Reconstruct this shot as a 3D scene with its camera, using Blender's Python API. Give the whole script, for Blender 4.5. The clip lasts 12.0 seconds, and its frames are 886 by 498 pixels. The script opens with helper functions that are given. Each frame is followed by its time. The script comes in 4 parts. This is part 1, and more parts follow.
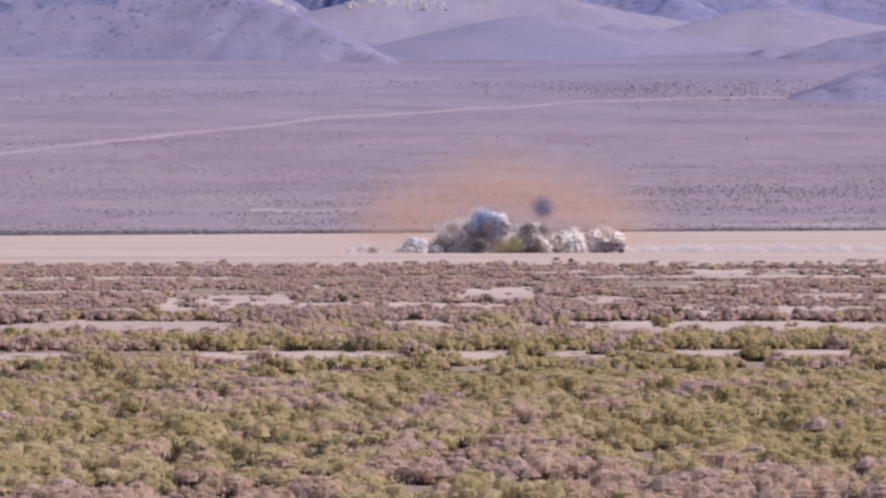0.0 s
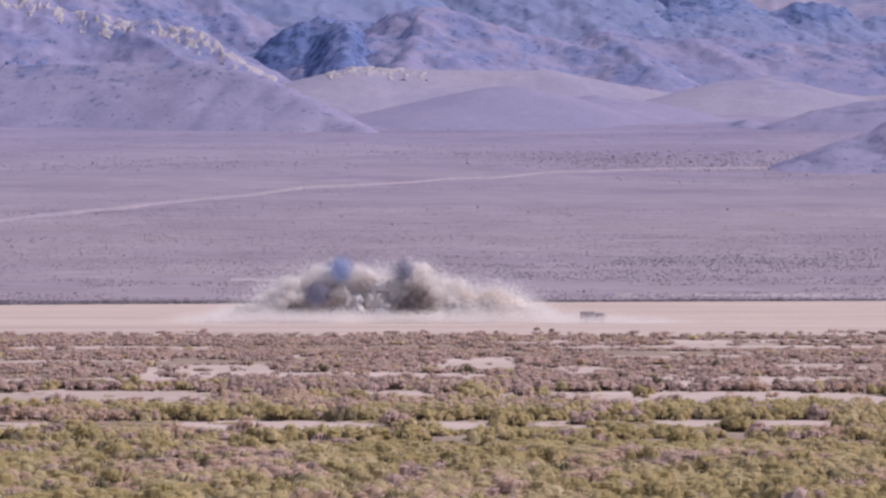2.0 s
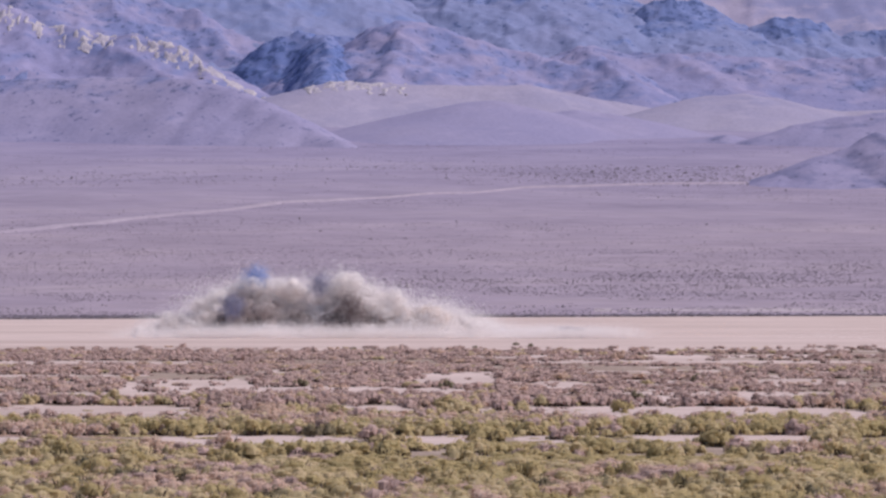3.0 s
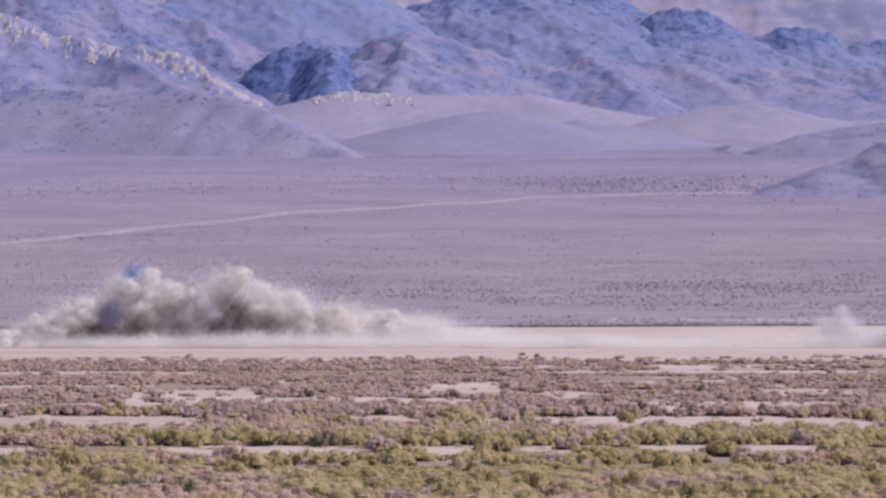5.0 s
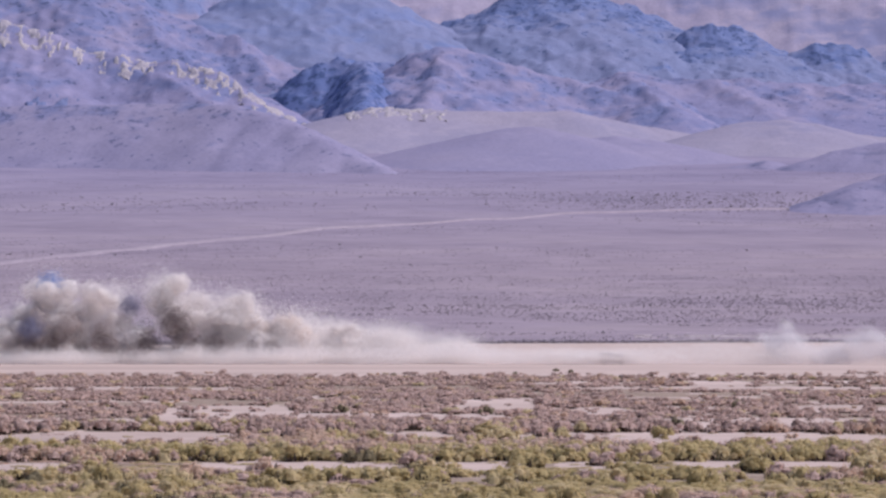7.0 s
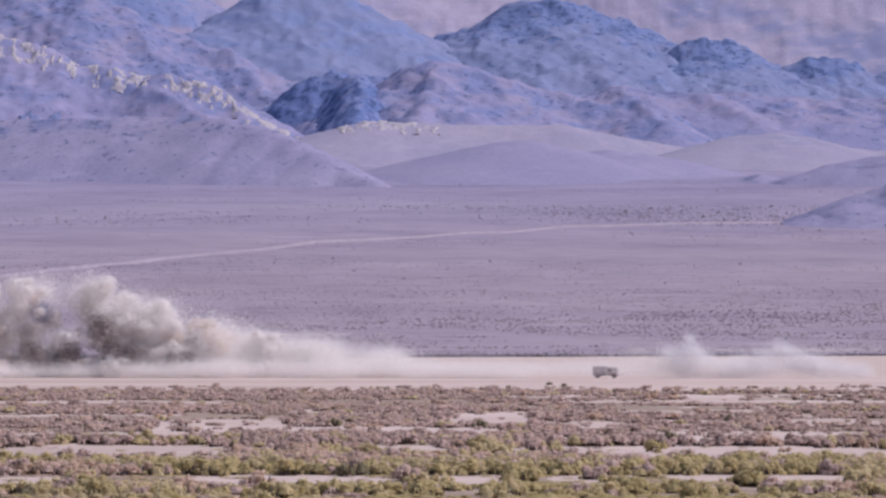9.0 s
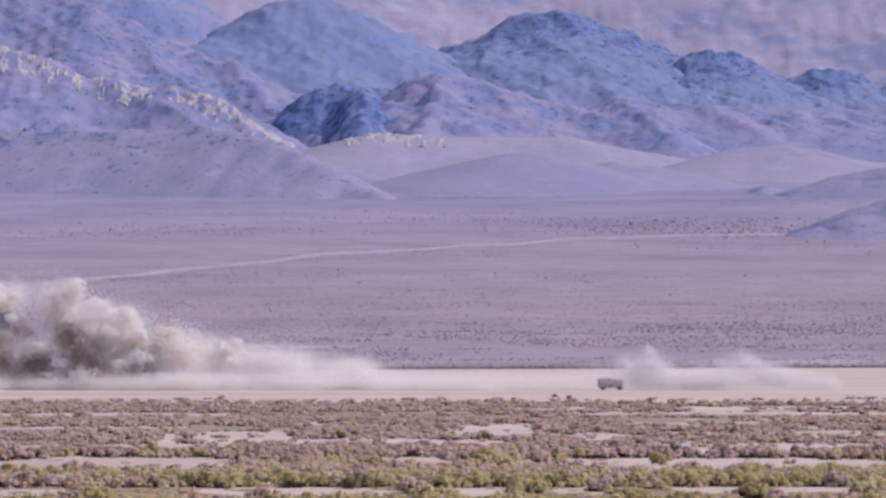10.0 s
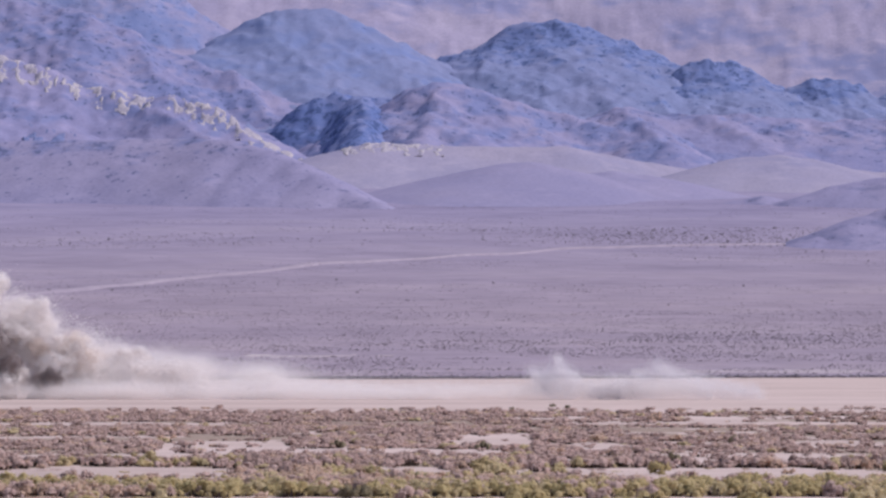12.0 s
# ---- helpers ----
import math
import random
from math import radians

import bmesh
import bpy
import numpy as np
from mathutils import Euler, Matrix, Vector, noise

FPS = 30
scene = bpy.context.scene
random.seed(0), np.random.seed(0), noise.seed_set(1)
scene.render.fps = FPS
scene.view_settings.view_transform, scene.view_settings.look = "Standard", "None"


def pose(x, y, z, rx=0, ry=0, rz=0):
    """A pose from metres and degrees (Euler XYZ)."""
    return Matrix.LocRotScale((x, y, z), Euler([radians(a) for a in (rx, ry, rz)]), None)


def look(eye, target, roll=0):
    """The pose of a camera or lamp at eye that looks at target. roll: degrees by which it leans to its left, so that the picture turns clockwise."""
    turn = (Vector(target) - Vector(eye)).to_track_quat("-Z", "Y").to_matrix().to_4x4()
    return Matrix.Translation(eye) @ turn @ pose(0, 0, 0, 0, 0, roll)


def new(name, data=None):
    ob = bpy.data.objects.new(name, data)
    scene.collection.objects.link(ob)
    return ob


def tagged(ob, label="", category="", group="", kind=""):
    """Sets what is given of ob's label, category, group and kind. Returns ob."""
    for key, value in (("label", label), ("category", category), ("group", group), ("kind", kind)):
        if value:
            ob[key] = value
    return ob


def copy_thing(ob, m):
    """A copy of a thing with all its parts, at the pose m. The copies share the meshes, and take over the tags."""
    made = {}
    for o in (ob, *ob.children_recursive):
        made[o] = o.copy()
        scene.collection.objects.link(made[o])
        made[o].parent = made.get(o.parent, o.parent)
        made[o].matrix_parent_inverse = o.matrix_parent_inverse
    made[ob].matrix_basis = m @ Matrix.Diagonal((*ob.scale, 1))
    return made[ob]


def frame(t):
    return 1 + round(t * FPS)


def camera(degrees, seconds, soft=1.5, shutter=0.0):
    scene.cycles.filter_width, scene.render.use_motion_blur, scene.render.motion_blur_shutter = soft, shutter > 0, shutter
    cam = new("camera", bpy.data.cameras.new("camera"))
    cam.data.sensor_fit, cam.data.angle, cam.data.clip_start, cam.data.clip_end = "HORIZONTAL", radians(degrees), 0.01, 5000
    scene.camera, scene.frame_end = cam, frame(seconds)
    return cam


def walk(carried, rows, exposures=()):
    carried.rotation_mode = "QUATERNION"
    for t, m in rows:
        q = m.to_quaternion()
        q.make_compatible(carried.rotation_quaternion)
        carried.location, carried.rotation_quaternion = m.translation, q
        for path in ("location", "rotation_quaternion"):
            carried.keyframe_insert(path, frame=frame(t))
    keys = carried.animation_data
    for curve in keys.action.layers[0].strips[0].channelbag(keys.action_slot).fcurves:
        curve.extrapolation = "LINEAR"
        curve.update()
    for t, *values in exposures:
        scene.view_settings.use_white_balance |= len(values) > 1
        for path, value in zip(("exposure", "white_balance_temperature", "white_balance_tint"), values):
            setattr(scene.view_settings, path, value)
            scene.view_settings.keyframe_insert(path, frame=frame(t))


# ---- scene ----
# Telephoto view over a dry lake bed: the camera stands on a rise 13 m above the flat and only turns.
cam = camera(12.0, 12.0, soft=2.6)
FOCAL = 784 / math.tan(radians(6.0))


def heading(left, up, lean):
    """Camera pose from small turns in units of 1/FOCAL radian, and the lean in degrees."""
    return (pose(0, 0, 13, 0, 0, math.degrees(left / FOCAL)) @ pose(0, 0, 0, 90 + math.degrees((174 + up) / FOCAL))
            @ pose(0, 0, 0, 0, 0, lean))


SWAY = [(0.0, 6.5, -258.6, -0.12), (0.5, -26, -238, -0.09), (1.0, -41, -207, -0.08), (1.5, -30.6, -160.4, -0.06),
        (2.0, -28, -134.8, -0.04), (2.5, -52.2, -110, 0.0), (3.0, -65, -108.5, 0.0), (4.8, -66, -89, -0.05), (5.0, -54, -90.4, -0.06),
        (5.5, -15.2, -87.6, -0.03), (6.0, -3.2, -69, -0.03), (6.5, -6, -63, -0.03), (7.0, 5.8, -62.4, 0.0),
        (9.0, -6, -38.3, 0.0), (9.5, -1.6, -27.2, -0.03), (10.0, 3, -16.9, -0.04), (10.5, 3, -2.7, -0.03),
        (11.0, 0, 2.5, -0.02), (11.5, -1.7, 3.3, 0.0), (12.0, 0, 0, 0.0)]
walk(cam, [(t, heading(l, u, r)) for t, l, u, r in SWAY],
     exposures=[(0.0, 0.02, 6180, 21.5), (2.5, 0.02, 6080, 20.8), (6.0, 0.0, 5980, 20), (9.5, 0.0, 5900, 19), (12.0, 0.0, 5890, 19)])

# ---- world and sun ----
SUN = Vector((0.60, -0.06, 0.78)).normalized()
world = bpy.data.worlds.new("world")
scene.world = world
world.use_nodes = True
wn = world.node_tree.nodes
sky = wn.new("ShaderNodeTexSky")
sky.sky_type, sky.sun_disc = "NISHITA", False
sky.sun_elevation, sky.sun_rotation = math.asin(SUN.z), math.atan2(SUN.x, SUN.y)
wn["Background"].inputs["Strength"].default_value = 0.085
world.node_tree.links.new(sky.outputs[0], wn["Background"].inputs["Color"])
sun = new("sun", bpy.data.lights.new("sun", "SUN"))
sun.data.energy, sun.data.angle, sun.data.color = 3.8, radians(0.53), (1.0, 0.94, 0.86)
sun.matrix_world = look(SUN * 100, (0, 0, 0))


# ---- materials ----
def material(name, colours, scale, rough=0.95, bump=0.3, bump_scale=None, stretch=(1, 1, 1), fine=None, spread=0.12, island=False, thin=0.0):
    """Diffuse surface: a two-scale noise picks between the colours; fine grain varies the value; optional bump."""
    m = bpy.data.materials.new(name)
    m.use_nodes = True
    n, l = m.node_tree.nodes, m.node_tree.links
    b = n["Principled BSDF"]
    b.inputs["Roughness"].default_value = rough
    b.inputs["Specular IOR Level"].default_value = 0.1
    co = n.new("ShaderNodeTexCoord")
    mp = n.new("ShaderNodeMapping")
    mp.inputs["Scale"].default_value = stretch
    l.new(co.outputs["Object"], mp.inputs["Vector"])
    t = n.new("ShaderNodeTexNoise")
    t.inputs["Scale"].default_value, t.inputs["Detail"].default_value, t.inputs["Roughness"].default_value = scale, 6, 0.62
    l.new(mp.outputs[0], t.inputs["Vector"])
    r = n.new("ShaderNodeValToRGB")
    e = r.color_ramp.elements
    while len(e) < len(colours):
        e.new(0.5)
    for i, c in enumerate(colours):
        e[i].position = 0.32 + 0.36 * i / max(1, len(colours) - 1)
        e[i].color = (*c, 1)
    l.new(t.outputs["Fac"], r.inputs["Fac"])
    g = n.new("ShaderNodeTexNoise")
    g.inputs["Scale"].default_value, g.inputs["Detail"].default_value = fine or scale * 9, 4
    l.new(mp.outputs[0], g.inputs["Vector"])
    v = n.new("ShaderNodeMapRange")
    v.inputs["From Min"].default_value, v.inputs["From Max"].default_value = 0.3, 0.7
    v.inputs["To Min"].default_value, v.inputs["To Max"].default_value = 1 - spread, 1 + spread
    if island:
        gi = n.new("ShaderNodeNewGeometry")
        l.new(gi.outputs["Random Per Island"], v.inputs["Value"])
        v.inputs["From Min"].default_value, v.inputs["From Max"].default_value = 0, 1
    else:
        l.new(g.outputs["Fac"], v.inputs["Value"])
    h = n.new("ShaderNodeHueSaturation")
    l.new(v.outputs[0], h.inputs["Value"])
    l.new(r.outputs["Color"], h.inputs["Color"])
    l.new(h.outputs["Color"], b.inputs["Base Color"])
    if thin:
        # light passes through leaves and fine dust
        tr = n.new("ShaderNodeBsdfTranslucent")
        mx = n.new("ShaderNodeMixShader")
        mx.inputs[0].default_value = thin
        l.new(h.outputs["Color"], tr.inputs["Color"])
        l.new(b.outputs[0], mx.inputs[1])
        l.new(tr.outputs[0], mx.inputs[2])
        l.new(mx.outputs[0], n["Material Output"].inputs["Surface"])
    if bump:
        k = n.new("ShaderNodeTexNoise")
        k.inputs["Scale"].default_value, k.inputs["Detail"].default_value = bump_scale or scale * 4, 8
        l.new(mp.outputs[0], k.inputs["Vector"])
        q = n.new("ShaderNodeBump")
        q.inputs["Strength"].default_value = bump
        q.inputs["Distance"].default_value = 1.0 / (bump_scale or scale * 4)
        l.new(k.outputs["Fac"], q.inputs["Height"])
        l.new(q.outputs["Normal"], b.inputs["Normal"])
    return m


SAND = material("pale_sand", [(0.439, 0.337, 0.294), (0.516, 0.402, 0.354), (0.573, 0.453, 0.408)], 0.02, bump=0.15, stretch=(0.3, 1, 1), fine=0.3)
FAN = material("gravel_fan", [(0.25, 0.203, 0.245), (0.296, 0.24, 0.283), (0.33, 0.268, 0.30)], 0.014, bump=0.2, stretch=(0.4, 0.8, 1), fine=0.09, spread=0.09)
CLEARING = material("pale_gravel_clearing", [(0.36, 0.30, 0.32), (0.42, 0.35, 0.36)], 0.03, bump=0.1)
TRACK = material("packed_pale_dirt", [(0.329, 0.271, 0.317), (0.367, 0.304, 0.346)], 0.02, bump=0.1)


def haze_up_fan(m, far, start, end):
    """Multiplies a bluish distance haze into the gravel colour, stronger farther up the fan."""
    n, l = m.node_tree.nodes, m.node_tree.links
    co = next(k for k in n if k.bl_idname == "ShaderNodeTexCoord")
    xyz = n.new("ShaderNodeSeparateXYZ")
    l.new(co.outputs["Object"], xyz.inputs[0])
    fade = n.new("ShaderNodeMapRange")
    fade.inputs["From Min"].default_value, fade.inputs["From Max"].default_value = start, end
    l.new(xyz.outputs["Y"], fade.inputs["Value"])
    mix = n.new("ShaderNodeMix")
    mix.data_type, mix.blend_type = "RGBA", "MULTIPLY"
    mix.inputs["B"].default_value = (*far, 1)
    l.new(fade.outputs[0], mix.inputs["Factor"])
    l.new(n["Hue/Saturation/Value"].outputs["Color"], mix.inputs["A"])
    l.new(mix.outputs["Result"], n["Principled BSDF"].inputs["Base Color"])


haze_up_fan(FAN, (0.88, 0.94, 1.14), 2300, 3500)


def mountain_material(name, rock, slope, cover, size=0.018, crest=None, dip=25, speck=0.62):
    """Bare rock breaking through slope debris in streaks along the bedding, both tinted blue-mauve for distance haze,
    with crisp dark specks of crag and bush.
    """
    m = material(name, slope, 0.010, bump=0.09, bump_scale=0.2, fine=0.3, spread=0.08)
    n, l = m.node_tree.nodes, m.node_tree.links
    low = n["Hue/Saturation/Value"].outputs["Color"]
    coord = next(k for k in n if k.bl_idname == "ShaderNodeTexCoord").outputs["Object"]
    streak = n.new("ShaderNodeMapping")
    streak.vector_type = "POINT"
    streak.inputs["Rotation"].default_value = (0, radians(-dip), 0)
    streak.inputs["Scale"].default_value = (0.55, 0.5, 1.25)
    l.new(coord, streak.inputs["Vector"])

    def noise_at(scale, detail, rough, vec=streak.outputs[0]):
        t = n.new("ShaderNodeTexNoise")
        t.inputs["Scale"].default_value, t.inputs["Detail"].default_value, t.inputs["Roughness"].default_value = scale, detail, rough
        l.new(vec, t.inputs["Vector"])
        return t.outputs["Fac"]

    def ranged(value, a, b, lo=0.0, hi=1.0):
        r = n.new("ShaderNodeMapRange")
        for key, v in (("From Min", a), ("From Max", b), ("To Min", lo), ("To Max", hi)):
            r.inputs[key].default_value = v
        l.new(value, r.inputs["Value"])
        return r.outputs[0]

    def sums(a, b, op="ADD"):
        k = n.new("ShaderNodeMath")
        k.operation = op
        l.new(a, k.inputs[0])
        l.new(b, k.inputs[1])
        return k.outputs[0]

    def mixed(fac, a, b):
        k = n.new("ShaderNodeMix")
        k.data_type = "RGBA"
        l.new(fac, k.inputs["Factor"])
        l.new(a, k.inputs["A"])
        if isinstance(b, tuple):
            k.inputs["B"].default_value = (*b, 1)
        else:
            l.new(b, k.inputs["B"])
        return k.outputs["Result"]

    geo = n.new("ShaderNodeNewGeometry")
    up = n.new("ShaderNodeSeparateXYZ")
    l.new(geo.outputs["Normal"], up.inputs[0])
    bare = sums(noise_at(size, 8, 0.6), ranged(up.outputs["Z"], 0.98, 0.6, -0.05, 0.16))
    if crest:
        # bare rock caps the top, debris buries the foot
        high = n.new("ShaderNodeSeparateXYZ")
        l.new(coord, high.inputs[0])
        bare = sums(bare, ranged(high.outputs["Z"], crest[0], crest[1], -0.14, 0.12))
    shade = n.new("ShaderNodeValToRGB")
    shade.color_ramp.elements[0].position, shade.color_ramp.elements[1].position = 0.35, 0.65
    shade.color_ramp.elements[0].color, shade.color_ramp.elements[1].color = (*rock[0], 1), (*rock[1], 1)
    l.new(noise_at(0.09, 8, 0.65), shade.inputs["Fac"])
    col = mixed(ranged(bare, cover - 0.05, cover + 0.08, 0.0, 0.85), low, shade.outputs["Color"])
    # crisp specks, thicker where the rock is bare
    plain = next(k for k in n if k.bl_idname == "ShaderNodeMapping" and k is not streak).outputs[0]
    dark = sums(noise_at(0.14, 4, 0.6, plain), ranged(bare, cover - 0.2, cover + 0.15, -0.07, 0.06))
    col = mixed(ranged(dark, speck, speck + 0.035, 0.0, 0.8), col, tuple(0.62 * c for c in rock[0]))
    light = noise_at(0.05, 6, 0.65)
    col = mixed(ranged(light, 0.54, 0.64, 0.0, 0.55), col, tuple(1.12 * c for c in slope[-1]))
    l.new(col, n["Principled BSDF"].inputs["Base Color"])
    return m


# distance haze is mixed into all these mountain colours as blue and mauve
HAZED_ROCK = ((0.139, 0.180, 0.342), (0.180, 0.213, 0.376))
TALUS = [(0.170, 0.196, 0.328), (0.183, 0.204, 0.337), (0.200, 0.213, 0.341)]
ROCKY = mountain_material("hazed_rock_mountain", HAZED_ROCK, TALUS, 0.56, 0.014, dip=8, speck=0.66)
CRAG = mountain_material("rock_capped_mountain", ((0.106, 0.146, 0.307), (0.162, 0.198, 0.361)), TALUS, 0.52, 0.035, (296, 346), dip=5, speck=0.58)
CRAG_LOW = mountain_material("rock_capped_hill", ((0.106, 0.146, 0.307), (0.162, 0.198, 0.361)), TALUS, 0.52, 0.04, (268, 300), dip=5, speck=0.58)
MIXED = mountain_material("half_bare_mountain", HAZED_ROCK, [(0.194, 0.208, 0.342), (0.241, 0.227, 0.346), (0.291, 0.255, 0.356)], 0.55, dip=40)
STREAKED = mountain_material("bedded_hazed_rock", ((0.134, 0.161, 0.307), (0.180, 0.198, 0.351)), [(0.199, 0.198, 0.332), (0.227, 0.215, 0.342), (0.273, 0.241, 0.346)], 0.52, 0.03, dip=26, speck=0.60)
# the canyon's shade is put into the bluff's dark blue colours
CLIFF_SHADE = mountain_material("shaded_bluff_rock", ((0.085, 0.127, 0.288), (0.130, 0.168, 0.342)), [(0.150, 0.179, 0.331), (0.169, 0.194, 0.348), (0.200, 0.214, 0.359)], 0.48, 0.03, dip=8, speck=0.57)
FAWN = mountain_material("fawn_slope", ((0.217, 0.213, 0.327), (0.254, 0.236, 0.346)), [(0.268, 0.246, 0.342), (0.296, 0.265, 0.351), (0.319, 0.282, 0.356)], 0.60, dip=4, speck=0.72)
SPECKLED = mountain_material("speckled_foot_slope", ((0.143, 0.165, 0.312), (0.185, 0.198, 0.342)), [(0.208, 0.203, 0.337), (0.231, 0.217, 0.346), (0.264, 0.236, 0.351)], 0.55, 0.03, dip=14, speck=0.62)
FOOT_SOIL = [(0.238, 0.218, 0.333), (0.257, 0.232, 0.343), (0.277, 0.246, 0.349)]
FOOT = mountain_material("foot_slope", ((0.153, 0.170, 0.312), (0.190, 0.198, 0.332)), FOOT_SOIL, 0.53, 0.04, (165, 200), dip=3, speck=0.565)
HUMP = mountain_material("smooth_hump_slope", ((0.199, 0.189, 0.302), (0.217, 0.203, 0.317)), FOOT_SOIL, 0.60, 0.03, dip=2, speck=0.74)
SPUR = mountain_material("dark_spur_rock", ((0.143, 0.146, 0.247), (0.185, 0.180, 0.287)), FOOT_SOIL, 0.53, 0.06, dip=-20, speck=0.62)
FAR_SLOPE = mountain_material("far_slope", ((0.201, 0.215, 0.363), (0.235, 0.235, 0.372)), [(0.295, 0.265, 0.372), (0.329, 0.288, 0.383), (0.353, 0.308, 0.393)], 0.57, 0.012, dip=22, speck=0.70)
# dark blue in place of the shadow below a small ridge
LEDGE_SHADE = material("dark_blue_ledge_shade", [(0.13, 0.155, 0.29), (0.17, 0.19, 0.33)], 0.09, bump=0.4)
CHALK = material("chalky_rock", [(0.284, 0.259, 0.317), (0.359, 0.322, 0.359), (0.451, 0.401, 0.401)], 0.09, bump=0.4)
GREEN = material("olive_leaf", [(0.440, 0.360, 0.185), (0.558, 0.452, 0.235), (0.654, 0.526, 0.311)], 0.35, bump=0, spread=0.03, island=True, thin=0.45)
OLIVE_DARK = material("dark_olive_leaf", [(0.21, 0.175, 0.11), (0.28, 0.235, 0.145)], 0.35, bump=0, spread=0.05, island=True, thin=0.2)
SAGE = material("sage_leaf", [(0.524, 0.433, 0.248), (0.623, 0.509, 0.304), (0.712, 0.582, 0.384)], 0.3, bump=0, spread=0.03, island=True, thin=0.45)
STRAW = material("dry_straw", [(0.567, 0.417, 0.308), (0.647, 0.477, 0.368), (0.709, 0.535, 0.440)], 0.3, bump=0, spread=0.03, island=True, thin=0.45)
DEAD = material("grey_mauve_twig", [(0.423, 0.307, 0.265), (0.532, 0.385, 0.334), (0.640, 0.467, 0.408)], 0.3, bump=0, spread=0.12, island=True, thin=0.3)
LITTER = material("brown_litter_soil", [(0.24, 0.175, 0.135), (0.31, 0.235, 0.185), (0.38, 0.295, 0.24)], 0.25, bump=0.3, bump_scale=1.5, fine=1.5)
FAR_SCRUB = material("far_mauve_scrub", [(0.2, 0.173, 0.195), (0.262, 0.222, 0.243)], 0.3, bump=0, spread=0.12, island=True)
# stem colour, also the painted shade at the foot of brush crowns
TWIG_SHADE = material("stem_and_base_shade", [(0.07, 0.05, 0.04), (0.11, 0.085, 0.07)], 2.0, bump=0)
DUST = material("pale_billow", [(0.62, 0.56, 0.55), (0.69, 0.63, 0.615), (0.74, 0.68, 0.66)], 1.2, bump=0.15, bump_scale=3.0, spread=0.06)
GRAIN = material("flying_dust", [(0.90, 0.84, 0.81), (0.945, 0.89, 0.86)], 0.6, bump=0, spread=0.05, thin=0.3)
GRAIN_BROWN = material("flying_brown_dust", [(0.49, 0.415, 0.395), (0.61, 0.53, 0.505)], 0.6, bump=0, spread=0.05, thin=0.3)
GRAIN_TAN = material("flying_tan_dust", [(0.81, 0.70, 0.62), (0.89, 0.785, 0.70)], 0.6, bump=0, spread=0.05, thin=0.4)
GRAIN_YELLOW = material("flying_yellow_dust", [(0.55, 0.50, 0.28), (0.66, 0.60, 0.36)], 0.6, bump=0, spread=0.05, thin=0.4)
GRAIN_DARK = material("flying_smoke_and_shade", [(0.22, 0.22, 0.33), (0.32, 0.32, 0.44)], 0.6, bump=0, spread=0.05, thin=0.3)
GRAIN_EARTH_SHADE = material("flying_earth_and_shade", [(0.25, 0.2, 0.195), (0.34, 0.28, 0.27)], 0.6, bump=0, spread=0.05, thin=0.3)
GRAIN_WHITE = material("flying_white_dust", [(0.87, 0.84, 0.85), (0.92, 0.89, 0.895)], 0.6, bump=0, spread=0.04, thin=0.5)
GRAIN_BLUE = material("flying_blue_smoke", [(0.24, 0.34, 0.62), (0.34, 0.44, 0.72)], 0.6, bump=0, spread=0.05, thin=0.4)
GRAIN_ORANGE = material("flying_orange_dust", [(0.96, 0.66, 0.44), (0.97, 0.70, 0.48)], 0.6, bump=0, spread=0.05, thin=0.5)
DUST_GREY = material("blue_grey_billow", [(0.47, 0.44, 0.48), (0.57, 0.535, 0.565)], 1.2, bump=0.15, bump_scale=3.0, spread=0.08)
DUST_CREAM = material("cream_billow", [(0.68, 0.60, 0.55), (0.77, 0.69, 0.63)], 1.2, bump=0.15, bump_scale=3.0, spread=0.08)
# truck paints, lightened to put the haze in front of it into their colour
PAINT = material("haze_paled_grey_paint", [(0.273, 0.204, 0.25), (0.333, 0.255, 0.299)], 0.8, rough=0.6, bump=0)
PAINT_LIGHT = material("haze_paled_tan_paint", [(0.396, 0.324, 0.328), (0.468, 0.39, 0.385)], 0.8, rough=0.6, bump=0)
RUBBER = material("tyre_rubber", [(0.03, 0.03, 0.03), (0.05, 0.045, 0.04)], 3, bump=0)
GLASS = material("dark_window_glass", [(0.03, 0.03, 0.035), (0.04, 0.04, 0.05)], 1, rough=0.1, bump=0)


# ---- tools ----
def hashed(i, j, seed):
    h = (i * 374761393 + j * 668265263 + seed * 144269504) & 0x7FFFFFFF
    h = ((h ^ (h >> 13)) * 1274126177) & 0x7FFFFFFF
    return ((h ^ (h >> 16)) & 0xFFFF) / 65535.0


def value_noise(x, y, seed=0):
    i, j = np.floor(x).astype(np.int64), np.floor(y).astype(np.int64)
    u, v = x - i, y - j
    u, v = u * u * (3 - 2 * u), v * v * (3 - 2 * v)
    a = hashed(i, j, seed) * (1 - u) + hashed(i + 1, j, seed) * u
    b = hashed(i, j + 1, seed) * (1 - u) + hashed(i + 1, j + 1, seed) * u
    return a * (1 - v) + b * v


def fbm(x, y, seed=0, octaves=4):
    s, k, w = 0.0, 0.5, 0.0
    for o in range(octaves):
        s = s + k * value_noise(x * 2 ** o, y * 2 ** o, seed + o * 17)
        w += k
        k *= 0.5
    return s / w


def ridged(x, y, seed=0, octaves=4):
    s, k, w = 0.0, 0.5, 0.0
    for o in range(octaves):
        s = s + k * (1 - np.abs(2 * value_noise(x * 2 ** o, y * 2 ** o, seed + o * 31) - 1))
        w += k
        k *= 0.5
    return s / w


